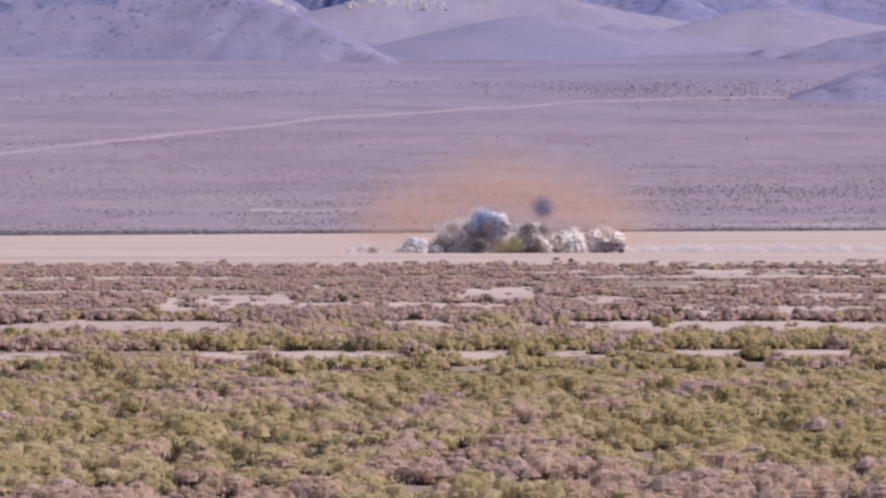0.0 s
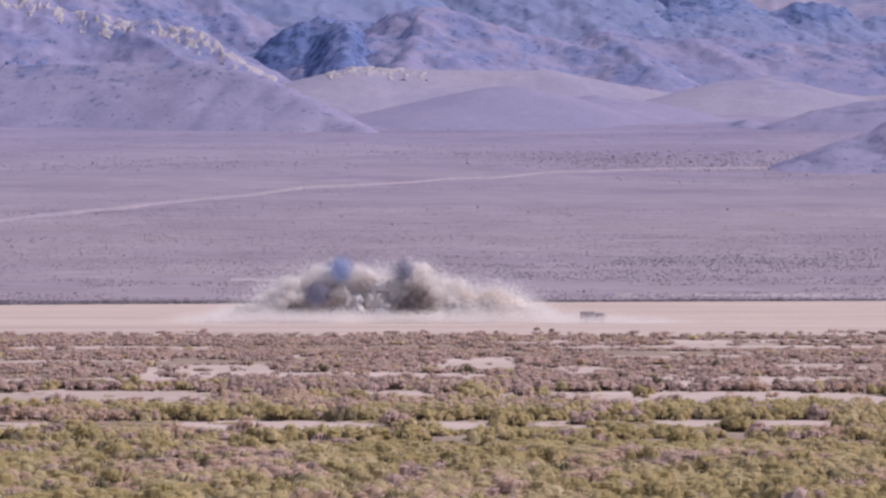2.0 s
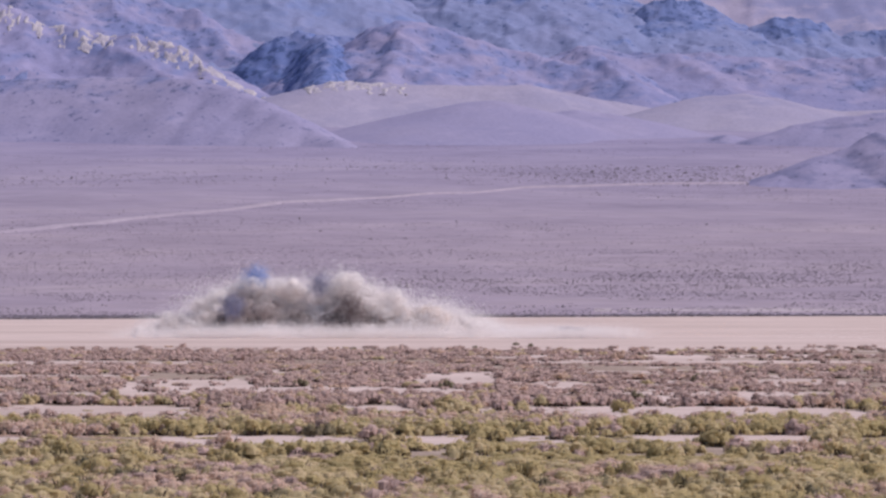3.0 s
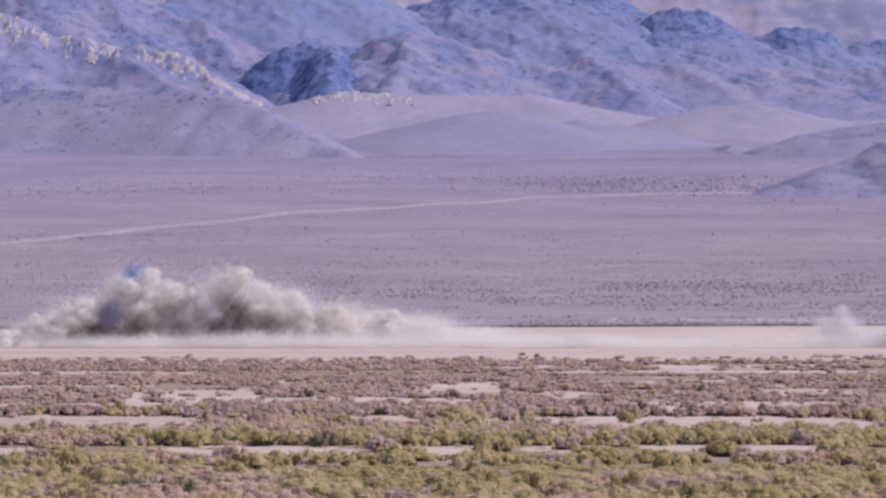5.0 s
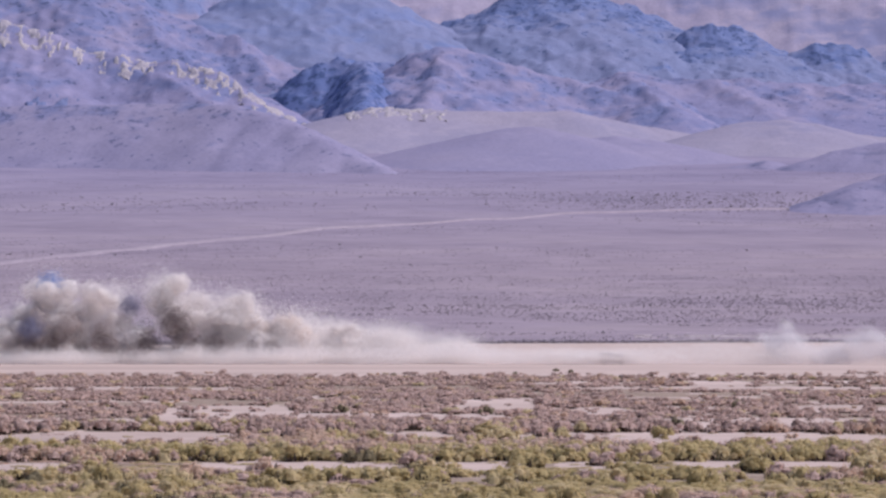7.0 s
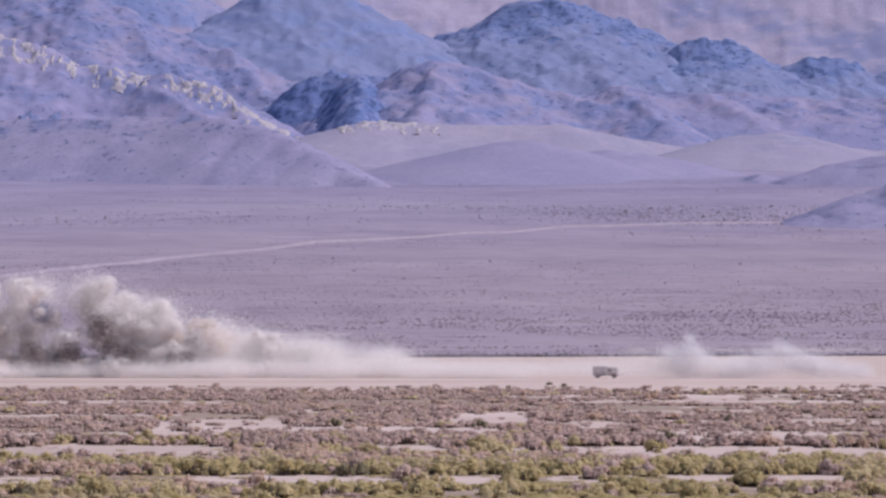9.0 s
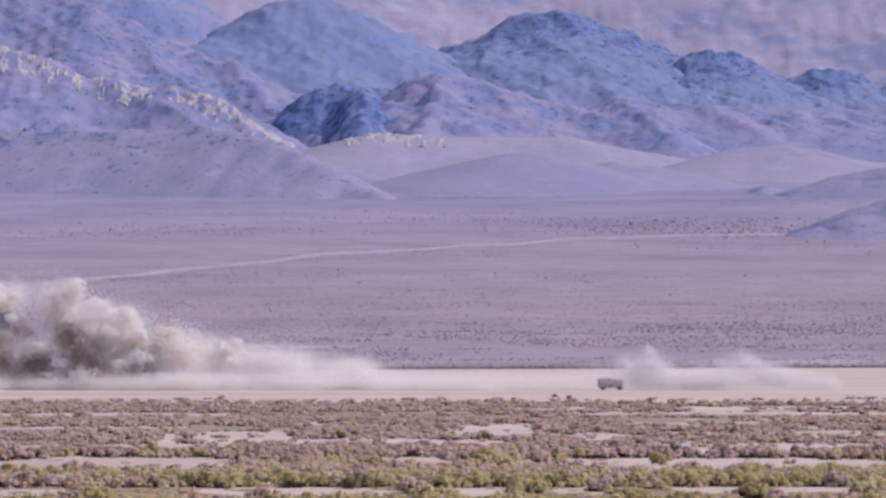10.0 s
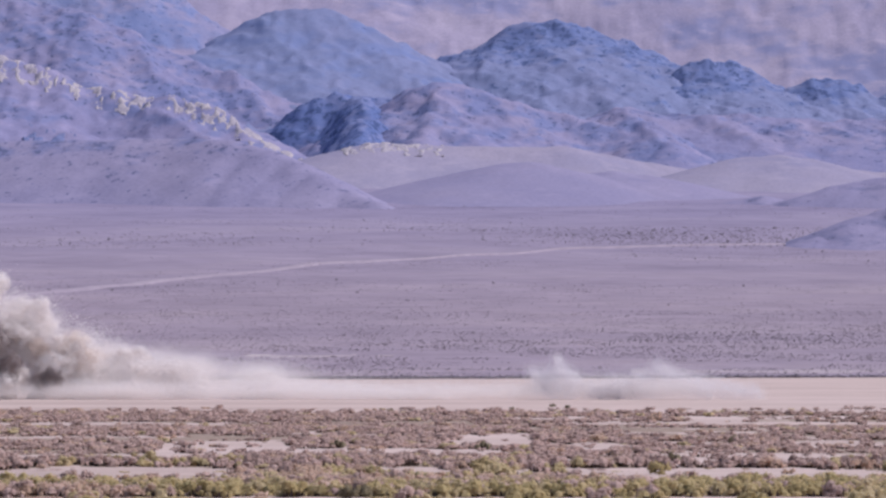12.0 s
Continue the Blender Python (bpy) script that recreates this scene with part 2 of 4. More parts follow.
def ground_height(x, y):
    x, y = np.asarray(x, float), np.asarray(y, float)
    rise = np.maximum(0, y - 1865)
    z = 0.0815 * rise
    far = np.clip(rise / 400, 0, 1)
    z = z + far * (9.0 * (fbm(x / 420, y / 260, 3) - 0.5) + 3.0 * (fbm(x / 90, y / 60, 5) - 0.5))
    near = np.clip((930 - y) / 60, 0, 1) * np.clip((y - 60) / 60, 0, 1)
    z = z + 11.4 * np.exp(-(x ** 2 + y ** 2) / 1200.0)  # the knoll under the camera
    return z + near * 0.35 * (fbm(x / 14, y / 9, 8) - 0.5)


def mesh_from(name, verts, faces, mats, index=None, smooth=False):
    me = bpy.data.meshes.new(name)
    verts, faces = np.asarray(verts, np.float32), np.asarray(faces, np.int32)
    k = faces.shape[1]
    me.vertices.add(len(verts))
    me.vertices.foreach_set("co", verts.ravel())
    me.loops.add(faces.size)
    me.loops.foreach_set("vertex_index", faces.ravel())
    me.polygons.add(len(faces))
    me.polygons.foreach_set("loop_start", np.arange(0, faces.size, k, dtype=np.int32))
    for m in mats:
        me.materials.append(m)
    if index is not None:
        me.polygons.foreach_set("material_index", np.asarray(index, np.int32))
    me.polygons.foreach_set("use_smooth", np.full(len(faces), smooth))
    me.update(calc_edges=True)
    me.validate()
    return me


def sheet(name, X, Y, Z, mats, index=None, smooth=True):
    r, c = X.shape
    i = np.arange(r * c).reshape(r, c)
    f = np.stack([i[:-1, :-1], i[:-1, 1:], i[1:, 1:], i[1:, :-1]], -1).reshape(-1, 4)
    return mesh_from(name, np.stack([X, Y, Z], -1).reshape(-1, 3), f, mats, None if index is None else index(f), smooth)


def part(name, bm, mat, parent, label="", smooth=False):
    me = bpy.data.meshes.new(name)
    bm.to_mesh(me)
    bm.free()
    me.materials.append(mat)
    for p in me.polygons:
        p.use_smooth = smooth
    ob = new(name, me)
    ob.parent = parent
    return tagged(ob, label)


# ---- ground ----
# bare washes in the brush: x, y of the middle, half length, half depth, in metres
WASHES = [(-28.6, 549, 9.2, 40), (6.7, 579, 7.0, 38.5), (48.7, 718, 31.8, 17), (-57.3, 713, 23.4, 18), (32.6, 565, 6.4, 19),
          (52.6, 571, 6.9, 19), (20.7, 548, 4.8, 25.6), (30.5, 477, 19.2, 14.9), (-5.9, 523, 14.0, 15.3), (-6.2, 441, 7.1, 18.2),
          (38.7, 506, 13.9, 15), (27.5, 427, 21.5, 30), (-34.3, 423, 13.6, 36.5), (-12.7, 353, 8.8, 14.3), (2.7, 353, 3.8, 12.9),
          (13.3, 353, 4.0, 15.6), (-35.3, 350, 4.3, 12.8), (28.2, 359, 9.1, 12.6), (-41.6, 497, 14.7, 18.7), (0.7, 882, 100.6, 50.0),
          (61.3, 780, 28.2, 12)]


def bareness(x, y):
    """One inside a wash, ragged at its rim, falling to zero outside."""
    b = np.zeros_like(x)
    rag = 0.55 * (fbm(x / 9, y / 16, 61) - 0.5) + 0.35 * (fbm(x / 2.5, y / 6, 62) - 0.5)
    for cx, cy, lx, ly in WASHES:
        q = ((x - cx) / lx) ** 4 + ((y - cy) / ly) ** 2
        b = np.maximum(b, (q + 1.4 * rag < 0.95).astype(float))
    return b


def lake_edge(x, y):
    """How far a spot lies beyond the ragged far rim of the dry lake."""
    return y - 1730 - 900 * x / np.maximum(y, 400) - 30 * (fbm(x / 60, y * 0 + 3.3, 21) - 0.5)


def build_ground():
    fine = np.linspace(-0.17, 0.17, 340)
    wide = np.concatenate([np.linspace(-math.pi, -0.2, 40), fine, np.linspace(0.2, math.pi, 40)])
    rad = np.concatenate([[0.02, 3, 6, 10, 15, 20, 26, 32, 40, 50, 60, 75, 100, 130], np.geomspace(150, 1780, 300), np.linspace(1787, 2050, 44), np.geomspace(2062, 4980, 150)])
    A, R = np.meshgrid(wide, rad)
    X, Y = R * np.sin(A), R * np.cos(A) - 5 * np.clip(1 - R / 100, 0, 1)
    Z = ground_height(X, Y)

    def surface(f):
        cx, cy = X.ravel()[f].mean(1), Y.ravel()[f].mean(1)
        rim = lake_edge(cx, cy)
        kind = (rim > 0).astype(int)
        # sandy clearings in the scrub past the lake rim
        wave = 9 * (fbm(cx / 70, cx * 0 + 1.7, 41) - 0.5) + 7 * (fbm(cx / 12, cy / 20, 42) - 0.5)
        clear = ((cx > 0.045 * cy) & (np.abs(cy - 1892 + wave) < 8)) | ((cx < -0.012 * cy) & (cx > -0.052 * cy) & (np.abs(cy - 1974 + wave) < 6))
        kind = np.where(clear & (fbm(cx / 25, cy / 30, 43) > 0.42), 3, kind)
        brush = (cy > 120) & (cy < 890 + 30 * (fbm(cx / 20, cy / 20, 22) - 0.5)) & (np.abs(cx) < 0.16 * cy) & (bareness(cx, cy) < 0.5)
        patchy = fbm(cx / 22, cy / 14, 23) + 0.3 * fbm(cx / 4, cy / 5, 24) > np.where(cy < 480, 0.3, 0.56)
        return np.where(brush & patchy, 2, kind)
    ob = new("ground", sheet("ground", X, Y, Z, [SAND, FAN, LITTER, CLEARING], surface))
    tagged(ob, "pale sandy desert flat rising to a gravel fan", "ground", kind="structure")


def build_track():
    way = [(-268, 2297), (-236, 2363), (-162, 2497), (-66, 2670), (-1, 2723), (43, 2766), (76, 2830), (251, 2903), (370, 3017)]
    pts = []
    for a, b in zip(way[:-1], way[1:]):
        for k in range(30):
            s = k / 30
            pts.append((a[0] + (b[0] - a[0]) * s, a[1] + (b[1] - a[1]) * s))
    p = np.array(pts)
    for _ in range(12):
        p[1:-1] = (p[:-2] + 2 * p[1:-1] + p[2:]) / 4
    w = (14 + 8 * fbm(np.arange(len(p)) / 9.0, np.zeros(len(p)), 4)) * np.clip(1.15 - np.maximum(0, p[:, 0] + 75) / 60, 0.3, 1)
    X = np.stack([p[:, 0]] * 5)
    Y = np.stack([p[:, 1] + w * k for k in (-1, -0.5, 0, 0.5, 1)])
    Z = ground_height(X, Y) + 0.7
    Z[0] -= 1.4
    Z[-1] -= 1.4
    ob = new("dirt_track", sheet("dirt_track", X, Y, Z, [TRACK]))
    tagged(ob, "pale dirt track crossing the gravel fan", "track", kind="structure")


# ---- mountains ----
def mountain(name, label, ridges, slope, rough, mats, seed, step=3.2, cell=90.0, gully=0.5, brow=1e6, talus=1.0):
    """Height field under ridge lines given in metres: it falls away on both sides with the slope, cut by gullies."""
    pts = np.array([q for r in ridges for q in r], float)
    lower = min(420.0, (pts[:, 2] - ground_height(pts[:, 0], pts[:, 1] - 200)).max() / (slope * talus) + 40)
    x0, x1 = pts[:, 0].min() - lower, pts[:, 0].max() + lower
    y0, y1 = pts[:, 1].min() - lower, min(4985, pts[:, 1].max() + 90)
    X, Y = np.meshgrid(np.arange(x0, x1, step), np.arange(y0, y1, step * 1.3))
    Z = mountain_height(X, Y, ridges, slope, rough, seed, cell, gully, brow, talus)
    ob = new(name, sheet(name, X, Y, Z, mats))
    return tagged(ob, label, "mountain", kind="structure")


def mountain_height(X, Y, ridges, slope, rough, seed, cell=90.0, gully=0.5, brow=1e6, talus=1.0):
    """Steep to the brow distance from the ridge, then a gentler talus."""
    wx = X + 16 * (fbm(X / cell, Y / cell, seed) - 0.5)
    wy = Y + 16 * (fbm(X / cell, Y / cell, seed + 7) - 0.5)
    H = np.full(X.shape, -500.0)
    for r in ridges:
        for a, b in zip(r[:-1], r[1:]):
            a, b = np.array(a), np.array(b)
            d = b - a
            s = np.clip(((wx - a[0]) * d[0] + (wy - a[1]) * d[1]) / (d[0] ** 2 + d[1] ** 2), 0, 1)
            dist = np.hypot(wx - a[0] - s * d[0], wy - a[1] - s * d[1])
            steep = np.sqrt(dist ** 2 + 64) - 8
            H = np.maximum(H, a[2] + s * d[2] - slope * (steep - (1 - talus) * np.maximum(0, steep - brow)))
    g = ground_height(X, Y)
    body = np.clip((H - g) / 40, 0, 1)
    H = H + rough * body * (gully * 2 * (ridged((0.8 * X + 0.6 * Y) / cell, (0.8 * Y - 0.6 * X) / cell * 0.7, seed + 3) - 0.62) + (1 - gully) * (fbm((0.9 * X - 0.45 * Y) / 25, (0.9 * Y + 0.45 * X) / 25, seed + 9) - 0.5)
                          + 0.45 * (ridged(X / 17, Y / 17, seed + 13, 2) - 0.6))
    return np.maximum(H, g - 6)


WEST = [[(-551, 4180, 324), (-437, 4160, 301), (-391, 4140, 286), (-357, 4130, 272), (-322, 4110, 265), (-276, 4090, 252),
         (-259, 4070, 253), (-236, 4050, 244), (-207, 4030, 225), (-185, 4020, 215), (-163, 4000, 202), (-130, 3980, 191)]]
LOW = [[(-127, 3960, 188), (-108, 3960, 195), (-87, 3960, 200), (-66, 3960, 206), (-34, 3960, 204), (3, 3960, 203), (51, 3960, 201),
        (115, 3960, 202), (147, 3960, 195), (189, 3960, 187), (237, 3960, 179)]]


def build_mountains():
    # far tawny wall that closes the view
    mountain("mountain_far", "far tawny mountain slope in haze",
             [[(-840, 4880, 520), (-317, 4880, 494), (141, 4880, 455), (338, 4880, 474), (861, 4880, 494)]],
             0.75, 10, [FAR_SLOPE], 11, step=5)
    mountain("mountain_back_west", "haze-mauve mountain side with a tawny edge behind the flank",
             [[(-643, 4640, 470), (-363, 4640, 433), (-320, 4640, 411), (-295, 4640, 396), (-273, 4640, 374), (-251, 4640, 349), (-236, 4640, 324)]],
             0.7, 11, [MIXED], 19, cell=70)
    mountain("mountain_back", "smooth haze-blue domed mountain behind the canyon",
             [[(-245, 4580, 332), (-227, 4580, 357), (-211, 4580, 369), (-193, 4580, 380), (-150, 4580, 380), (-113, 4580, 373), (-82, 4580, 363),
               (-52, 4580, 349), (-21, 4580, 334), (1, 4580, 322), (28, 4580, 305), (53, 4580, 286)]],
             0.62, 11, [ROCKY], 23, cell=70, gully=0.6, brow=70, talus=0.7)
    mountain("mountain_crag", "haze-blue rocky mountain with a craggy crest",
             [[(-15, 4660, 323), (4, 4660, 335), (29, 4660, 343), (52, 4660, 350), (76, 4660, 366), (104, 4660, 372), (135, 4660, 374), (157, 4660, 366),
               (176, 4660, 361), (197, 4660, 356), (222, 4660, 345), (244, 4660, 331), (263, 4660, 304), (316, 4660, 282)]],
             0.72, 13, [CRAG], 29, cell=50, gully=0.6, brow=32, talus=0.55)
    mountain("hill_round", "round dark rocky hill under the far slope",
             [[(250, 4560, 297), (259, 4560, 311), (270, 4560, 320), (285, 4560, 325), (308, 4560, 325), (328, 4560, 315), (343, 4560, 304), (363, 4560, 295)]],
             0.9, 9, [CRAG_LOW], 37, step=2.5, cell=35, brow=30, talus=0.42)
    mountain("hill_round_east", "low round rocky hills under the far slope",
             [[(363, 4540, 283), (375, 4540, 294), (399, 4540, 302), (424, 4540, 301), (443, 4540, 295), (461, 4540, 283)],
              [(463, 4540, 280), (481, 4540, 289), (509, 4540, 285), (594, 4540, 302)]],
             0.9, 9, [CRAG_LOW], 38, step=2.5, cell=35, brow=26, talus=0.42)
    mountain("terrace", "haze-tinted blue-mauve rocky terrace below the round hills",
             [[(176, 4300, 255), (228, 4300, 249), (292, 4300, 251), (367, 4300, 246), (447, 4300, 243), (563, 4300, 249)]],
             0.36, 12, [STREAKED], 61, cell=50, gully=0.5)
    mountain("mountain_west_high", "haze-mauve rocky mountain flank rising from the canyon",
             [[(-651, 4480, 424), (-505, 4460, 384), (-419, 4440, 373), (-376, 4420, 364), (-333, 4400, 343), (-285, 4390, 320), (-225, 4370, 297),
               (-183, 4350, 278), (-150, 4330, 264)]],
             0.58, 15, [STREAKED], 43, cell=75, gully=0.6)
    mountain("mountain_west", "haze-mauve rocky mountain side with pale outcrops", WEST, 0.5, 13, [SPECKLED], 41, cell=60, gully=0.5)
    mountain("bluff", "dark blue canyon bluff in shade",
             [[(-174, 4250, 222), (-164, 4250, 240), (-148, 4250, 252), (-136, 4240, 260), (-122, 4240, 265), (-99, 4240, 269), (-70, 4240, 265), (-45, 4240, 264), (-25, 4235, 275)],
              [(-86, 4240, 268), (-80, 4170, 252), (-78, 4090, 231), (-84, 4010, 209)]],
             1.0, 10, [CLIFF_SHADE], 53, step=2.5, cell=34)
    mountain("mountain_mid", "haze-mauve rocky ridge beside the canyon",
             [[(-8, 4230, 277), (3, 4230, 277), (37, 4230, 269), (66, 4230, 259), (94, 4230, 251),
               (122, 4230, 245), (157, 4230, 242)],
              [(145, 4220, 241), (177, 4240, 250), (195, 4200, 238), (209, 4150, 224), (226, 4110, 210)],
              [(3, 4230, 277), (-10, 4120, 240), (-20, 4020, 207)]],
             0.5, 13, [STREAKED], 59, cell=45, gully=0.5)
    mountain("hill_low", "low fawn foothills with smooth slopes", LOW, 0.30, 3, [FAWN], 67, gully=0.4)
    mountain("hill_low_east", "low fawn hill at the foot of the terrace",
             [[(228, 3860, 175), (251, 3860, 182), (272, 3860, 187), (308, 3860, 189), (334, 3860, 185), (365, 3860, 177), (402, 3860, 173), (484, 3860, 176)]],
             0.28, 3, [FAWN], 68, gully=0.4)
    mountain("hill_hump", "smooth haze-mauve humps on the fan",
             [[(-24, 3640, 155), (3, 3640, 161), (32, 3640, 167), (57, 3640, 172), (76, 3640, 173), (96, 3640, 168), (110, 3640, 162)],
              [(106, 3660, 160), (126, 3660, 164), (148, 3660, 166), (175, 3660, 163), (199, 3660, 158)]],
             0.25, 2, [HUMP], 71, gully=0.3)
    mountain("hill_cone", "smooth haze-mauve foot slope with scattered rock",
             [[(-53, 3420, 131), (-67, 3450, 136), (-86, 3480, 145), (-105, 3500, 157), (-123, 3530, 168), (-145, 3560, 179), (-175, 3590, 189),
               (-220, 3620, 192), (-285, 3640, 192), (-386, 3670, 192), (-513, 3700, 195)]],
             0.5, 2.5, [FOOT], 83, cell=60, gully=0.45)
    mountain("spur_east", "haze-mauve rocky spur on the fan",
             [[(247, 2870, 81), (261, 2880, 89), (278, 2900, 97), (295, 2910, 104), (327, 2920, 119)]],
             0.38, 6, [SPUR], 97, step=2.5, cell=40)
    mountain("knoll_east", "low haze-mauve rocky knolls on the fan",
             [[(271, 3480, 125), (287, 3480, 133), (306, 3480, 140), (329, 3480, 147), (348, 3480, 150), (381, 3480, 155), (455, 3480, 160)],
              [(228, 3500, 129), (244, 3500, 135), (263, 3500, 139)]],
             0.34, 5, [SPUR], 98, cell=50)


def outcrop(label, way, half, seed, height, mat=None):
    """A ledge of pale broken rock that pokes ragged out of the slope along a ridge."""
    pts = []
    for a, c in zip(way[:-1], way[1:]):
        for k in range(24):
            pts.append((a[0] + (c[0] - a[0]) * k / 24, a[1] + (c[1] - a[1]) * k / 24))
    p = np.array(pts)
    off = np.linspace(-1, 1, 25)
    X = p[:, 0][None, :] + 0 * off[:, None]
    Y = p[:, 1][None, :] + (off * half * 1.3 - 14)[:, None]
    X = X + 5 * (fbm(X / 11, Y / 11, seed) - 0.5)
    lift = 15 * (fbm(X / 5, Y / 11, seed + 1) - 0.5) + 6 * (fbm(X / 4, Y / 4, seed + 2) - 0.5) - 2.6 * off[:, None] ** 2
    lift[:, 0] = lift[:, -1] = -3
    Z = height(X, Y) + np.clip(lift, -4, 1.1)
    ob = new("rock_outcrop", sheet("rock_outcrop", X, Y, Z, [mat or CHALK]))
    tagged(ob, label, "rock outcrop")


def build_outcrops():
    def west(x, y):
        return mountain_height(x, y, WEST, 0.5, 13, 41, 60.0, 0.5)
    outcrop("band of pale chalky rock down a mountain ridge", [(-266, 4072), (-246, 4054), (-222, 4036), (-196, 4022), (-165, 3998), (-130, 3978)], 24, 3, west)
    outcrop("pale broken rock high on the mountain side", [(-440, 4155), (-412, 4143), (-391, 4132), (-376, 4128)], 32, 14, west)
    outcrop("pale broken rock on the mountain ridge", [(-372, 4128), (-352, 4120), (-328, 4106)], 24, 19, west)
    outcrop("pale broken rock along the mountain side", [(-322, 4104), (-300, 4094), (-280, 4086)], 24, 25, west)
    # shadow streak on the slope, laid on as a dark ledge
    outcrop("dark blue painted shade of a ledge across the mountain side", [(-396, 3990), (-366, 3972), (-340, 3966), (-312, 3958)], 30, 47, west, LEDGE_SHADE)

    def foot(x, y):
        return mountain_height(x, y, LOW, 0.30, 3, 67, 90.0, 0.4)
    outcrop("pale rock ledge at the foot of the bluff", [(-97, 3953), (-71, 3953), (-34, 3953), (3, 3953)], 24, 36, foot)


build_ground()
build_track()
build_mountains()
build_outcrops()


# ---- shrubs ----
def leaves(count, size, seed, lobes):
    """Triangles of a low rounded bush, one metre in radius: an uneven crown of several lobes with gaps."""
    rng = np.random.default_rng(seed)
    lob = np.stack([rng.uniform(-0.55, 0.55, lobes), rng.uniform(-0.55, 0.55, lobes), rng.uniform(0.06, 0.55, lobes)], -1)
    rad = rng.uniform(0.24, 0.5, lobes)
    k = rng.integers(0, lobes, count)
    d = rng.normal(size=(count, 3))
    d /= np.linalg.norm(d, axis=1, keepdims=True)
    d[:, 2] = np.where(rng.random(count) < 0.75, np.abs(d[:, 2]), d[:, 2])
    c = lob[k] + d * (rad[k] * rng.uniform(0.65, 1.08, count))[:, None]
    c[:, 2] = np.maximum(c[:, 2], 0.03 + 0.12 * rng.random(count))
    e = rng.normal(size=(count, 3, 3))
    e -= 0.96 * (e * d[:, None, :]).sum(2, keepdims=True) * d[:, None, :]
    e /= np.linalg.norm(e, axis=2, keepdims=True)
    t = c[:, None, :] + e * (size * rng.uniform(0.5, 1.2, (count, 1, 1)))
    # dark stem slivers low inside the crown, which paint shade into its base
    m = count // 7
    a, r = rng.uniform(0, 2 * math.pi, m), rng.uniform(0.1, 0.75, m)
    foot = np.stack([np.cos(a) * r, np.sin(a) * r, rng.uniform(0.0, 0.12, m)], -1)
    tip = foot + np.stack([np.cos(a) * 0.1, np.sin(a) * 0.1, rng.uniform(0.2, 0.42, m)], -1)
    side = np.stack([-np.sin(a), np.cos(a), 0 * a], -1) * size * 0.8
    stems = np.stack([foot - side, foot + side, tip], 1)
    # dense twiggy heart of each lobe under the leaves
    core = []
    ring = [(math.cos(i * math.pi / 3), math.sin(i * math.pi / 3)) for i in range(6)]
    for (cx, cy, cz), q in zip(lob, rad * 0.74):
        def at(i, level):
            w, h = ((1.0, -0.25), (0.78, 0.55))[level]
            j = q * (1 + 0.22 * math.sin(7.3 * i + 40 * cx + 3 * level))
            a = ring[i % 6]
            return (cx + a[0] * w * j, cy + a[1] * w * j, max(0.0, cz + h * j))
        for i in range(6):
            core += [(at(i, 0), at(i + 1, 0), at(i + 1, 1)), (at(i, 0), at(i + 1, 1), at(i, 1)), (at(i, 1), at(i + 1, 1), (cx, cy, cz + q * 0.95))]
    return np.concatenate([t, np.array(core), stems]).reshape(-1, 3), count + len(core)


NEAR = [leaves(560, 0.085, 100 + i, 10) for i in range(8)]
MID = [leaves(150, 0.15, 200 + i, 7) for i in range(8)]
DRY = [leaves(80, 0.18, 250 + i, 6) for i in range(8)]
FARB = [leaves(16, 0.3, 300 + i, 2) for i in range(6)]

def scatter(seed, y0, y1, density):
    """Spots inside the wedge that the lens can sweep."""
    rng = np.random.default_rng(seed)
    n = int(density * 0.118 * (y1 ** 2 - y0 ** 2))
    y = np.sqrt(rng.uniform(y0 ** 2, y1 ** 2, n))
    x = rng.uniform(-0.118, 0.118, n) * y
    return x, y, rng


def thicket(name, label, x, y, size, tall, kinds, shapes, rng, mats):
    """Many shrubs in one mesh: each takes a shape, a turn, a size and one of the leaf materials."""
    z = ground_height(x, y) - 0.05
    V, M = [], []
    turn = rng.uniform(0, 2 * math.pi, len(x))
    pick = rng.integers(0, len(shapes), len(x))
    for k, (s, leafy) in enumerate(shapes):
        w = np.where(pick == k)[0]
        c, n = np.cos(turn[w])[:, None], np.sin(turn[w])[:, None]
        px = (s[None, :, 0] * c - s[None, :, 1] * n) * size[w][:, None] + x[w][:, None]
        py = (s[None, :, 0] * n + s[None, :, 1] * c) * size[w][:, None] + y[w][:, None]
        pz = s[None, :, 2] * tall[w][:, None] + z[w][:, None]
        V.append(np.stack([px, py, pz], -1).reshape(-1, 3))
        own = np.repeat(kinds[w][:, None], len(s) // 3, axis=1)
        own[:, leafy:] = len(mats)
        M.append(own.ravel())
    V, M = np.concatenate(V), np.concatenate(M)
    ob = new(name, mesh_from(name, V, np.arange(len(V)).reshape(-1, 3), mats + [TWIG_SHADE], M))
    return tagged(ob, label, "brush", kind="stuff")


LEAF = [GREEN, SAGE, STRAW, DEAD]


def kinds_at(x, y, rng, dry):
    """Green low ground near, dry mauve scrub farther out, in drifts."""
    f = fbm(x / 16, y / 26, 77) + rng.normal(0, 0.07, len(x))
    k = np.full(len(x), 1)
    k[f > 0.53] = 0
    k[f < 0.41] = 2
    k[f < 0.29] = 3
    r = rng.random(len(x))
    k[r < dry] = np.where(rng.random((r < dry).sum()) < 0.9, 3, 2)
    return k


def low_by_wash(x, y, tall):
    """Growth stays low on the near side of the three long washes."""
    cap = np.full(len(y), 9.0)
    for a, c, fall in ((325, 367, 0.0364), (391, 450, 0.0291), (640, 728, 0.0182)):
        cap = np.where((y > a) & (y < c), np.maximum(13 - fall * y, 0.22), cap)
    return np.where(fbm(x / 5, y / 11, 33) < 0.60, np.minimum(tall, cap * 0.95), tall)


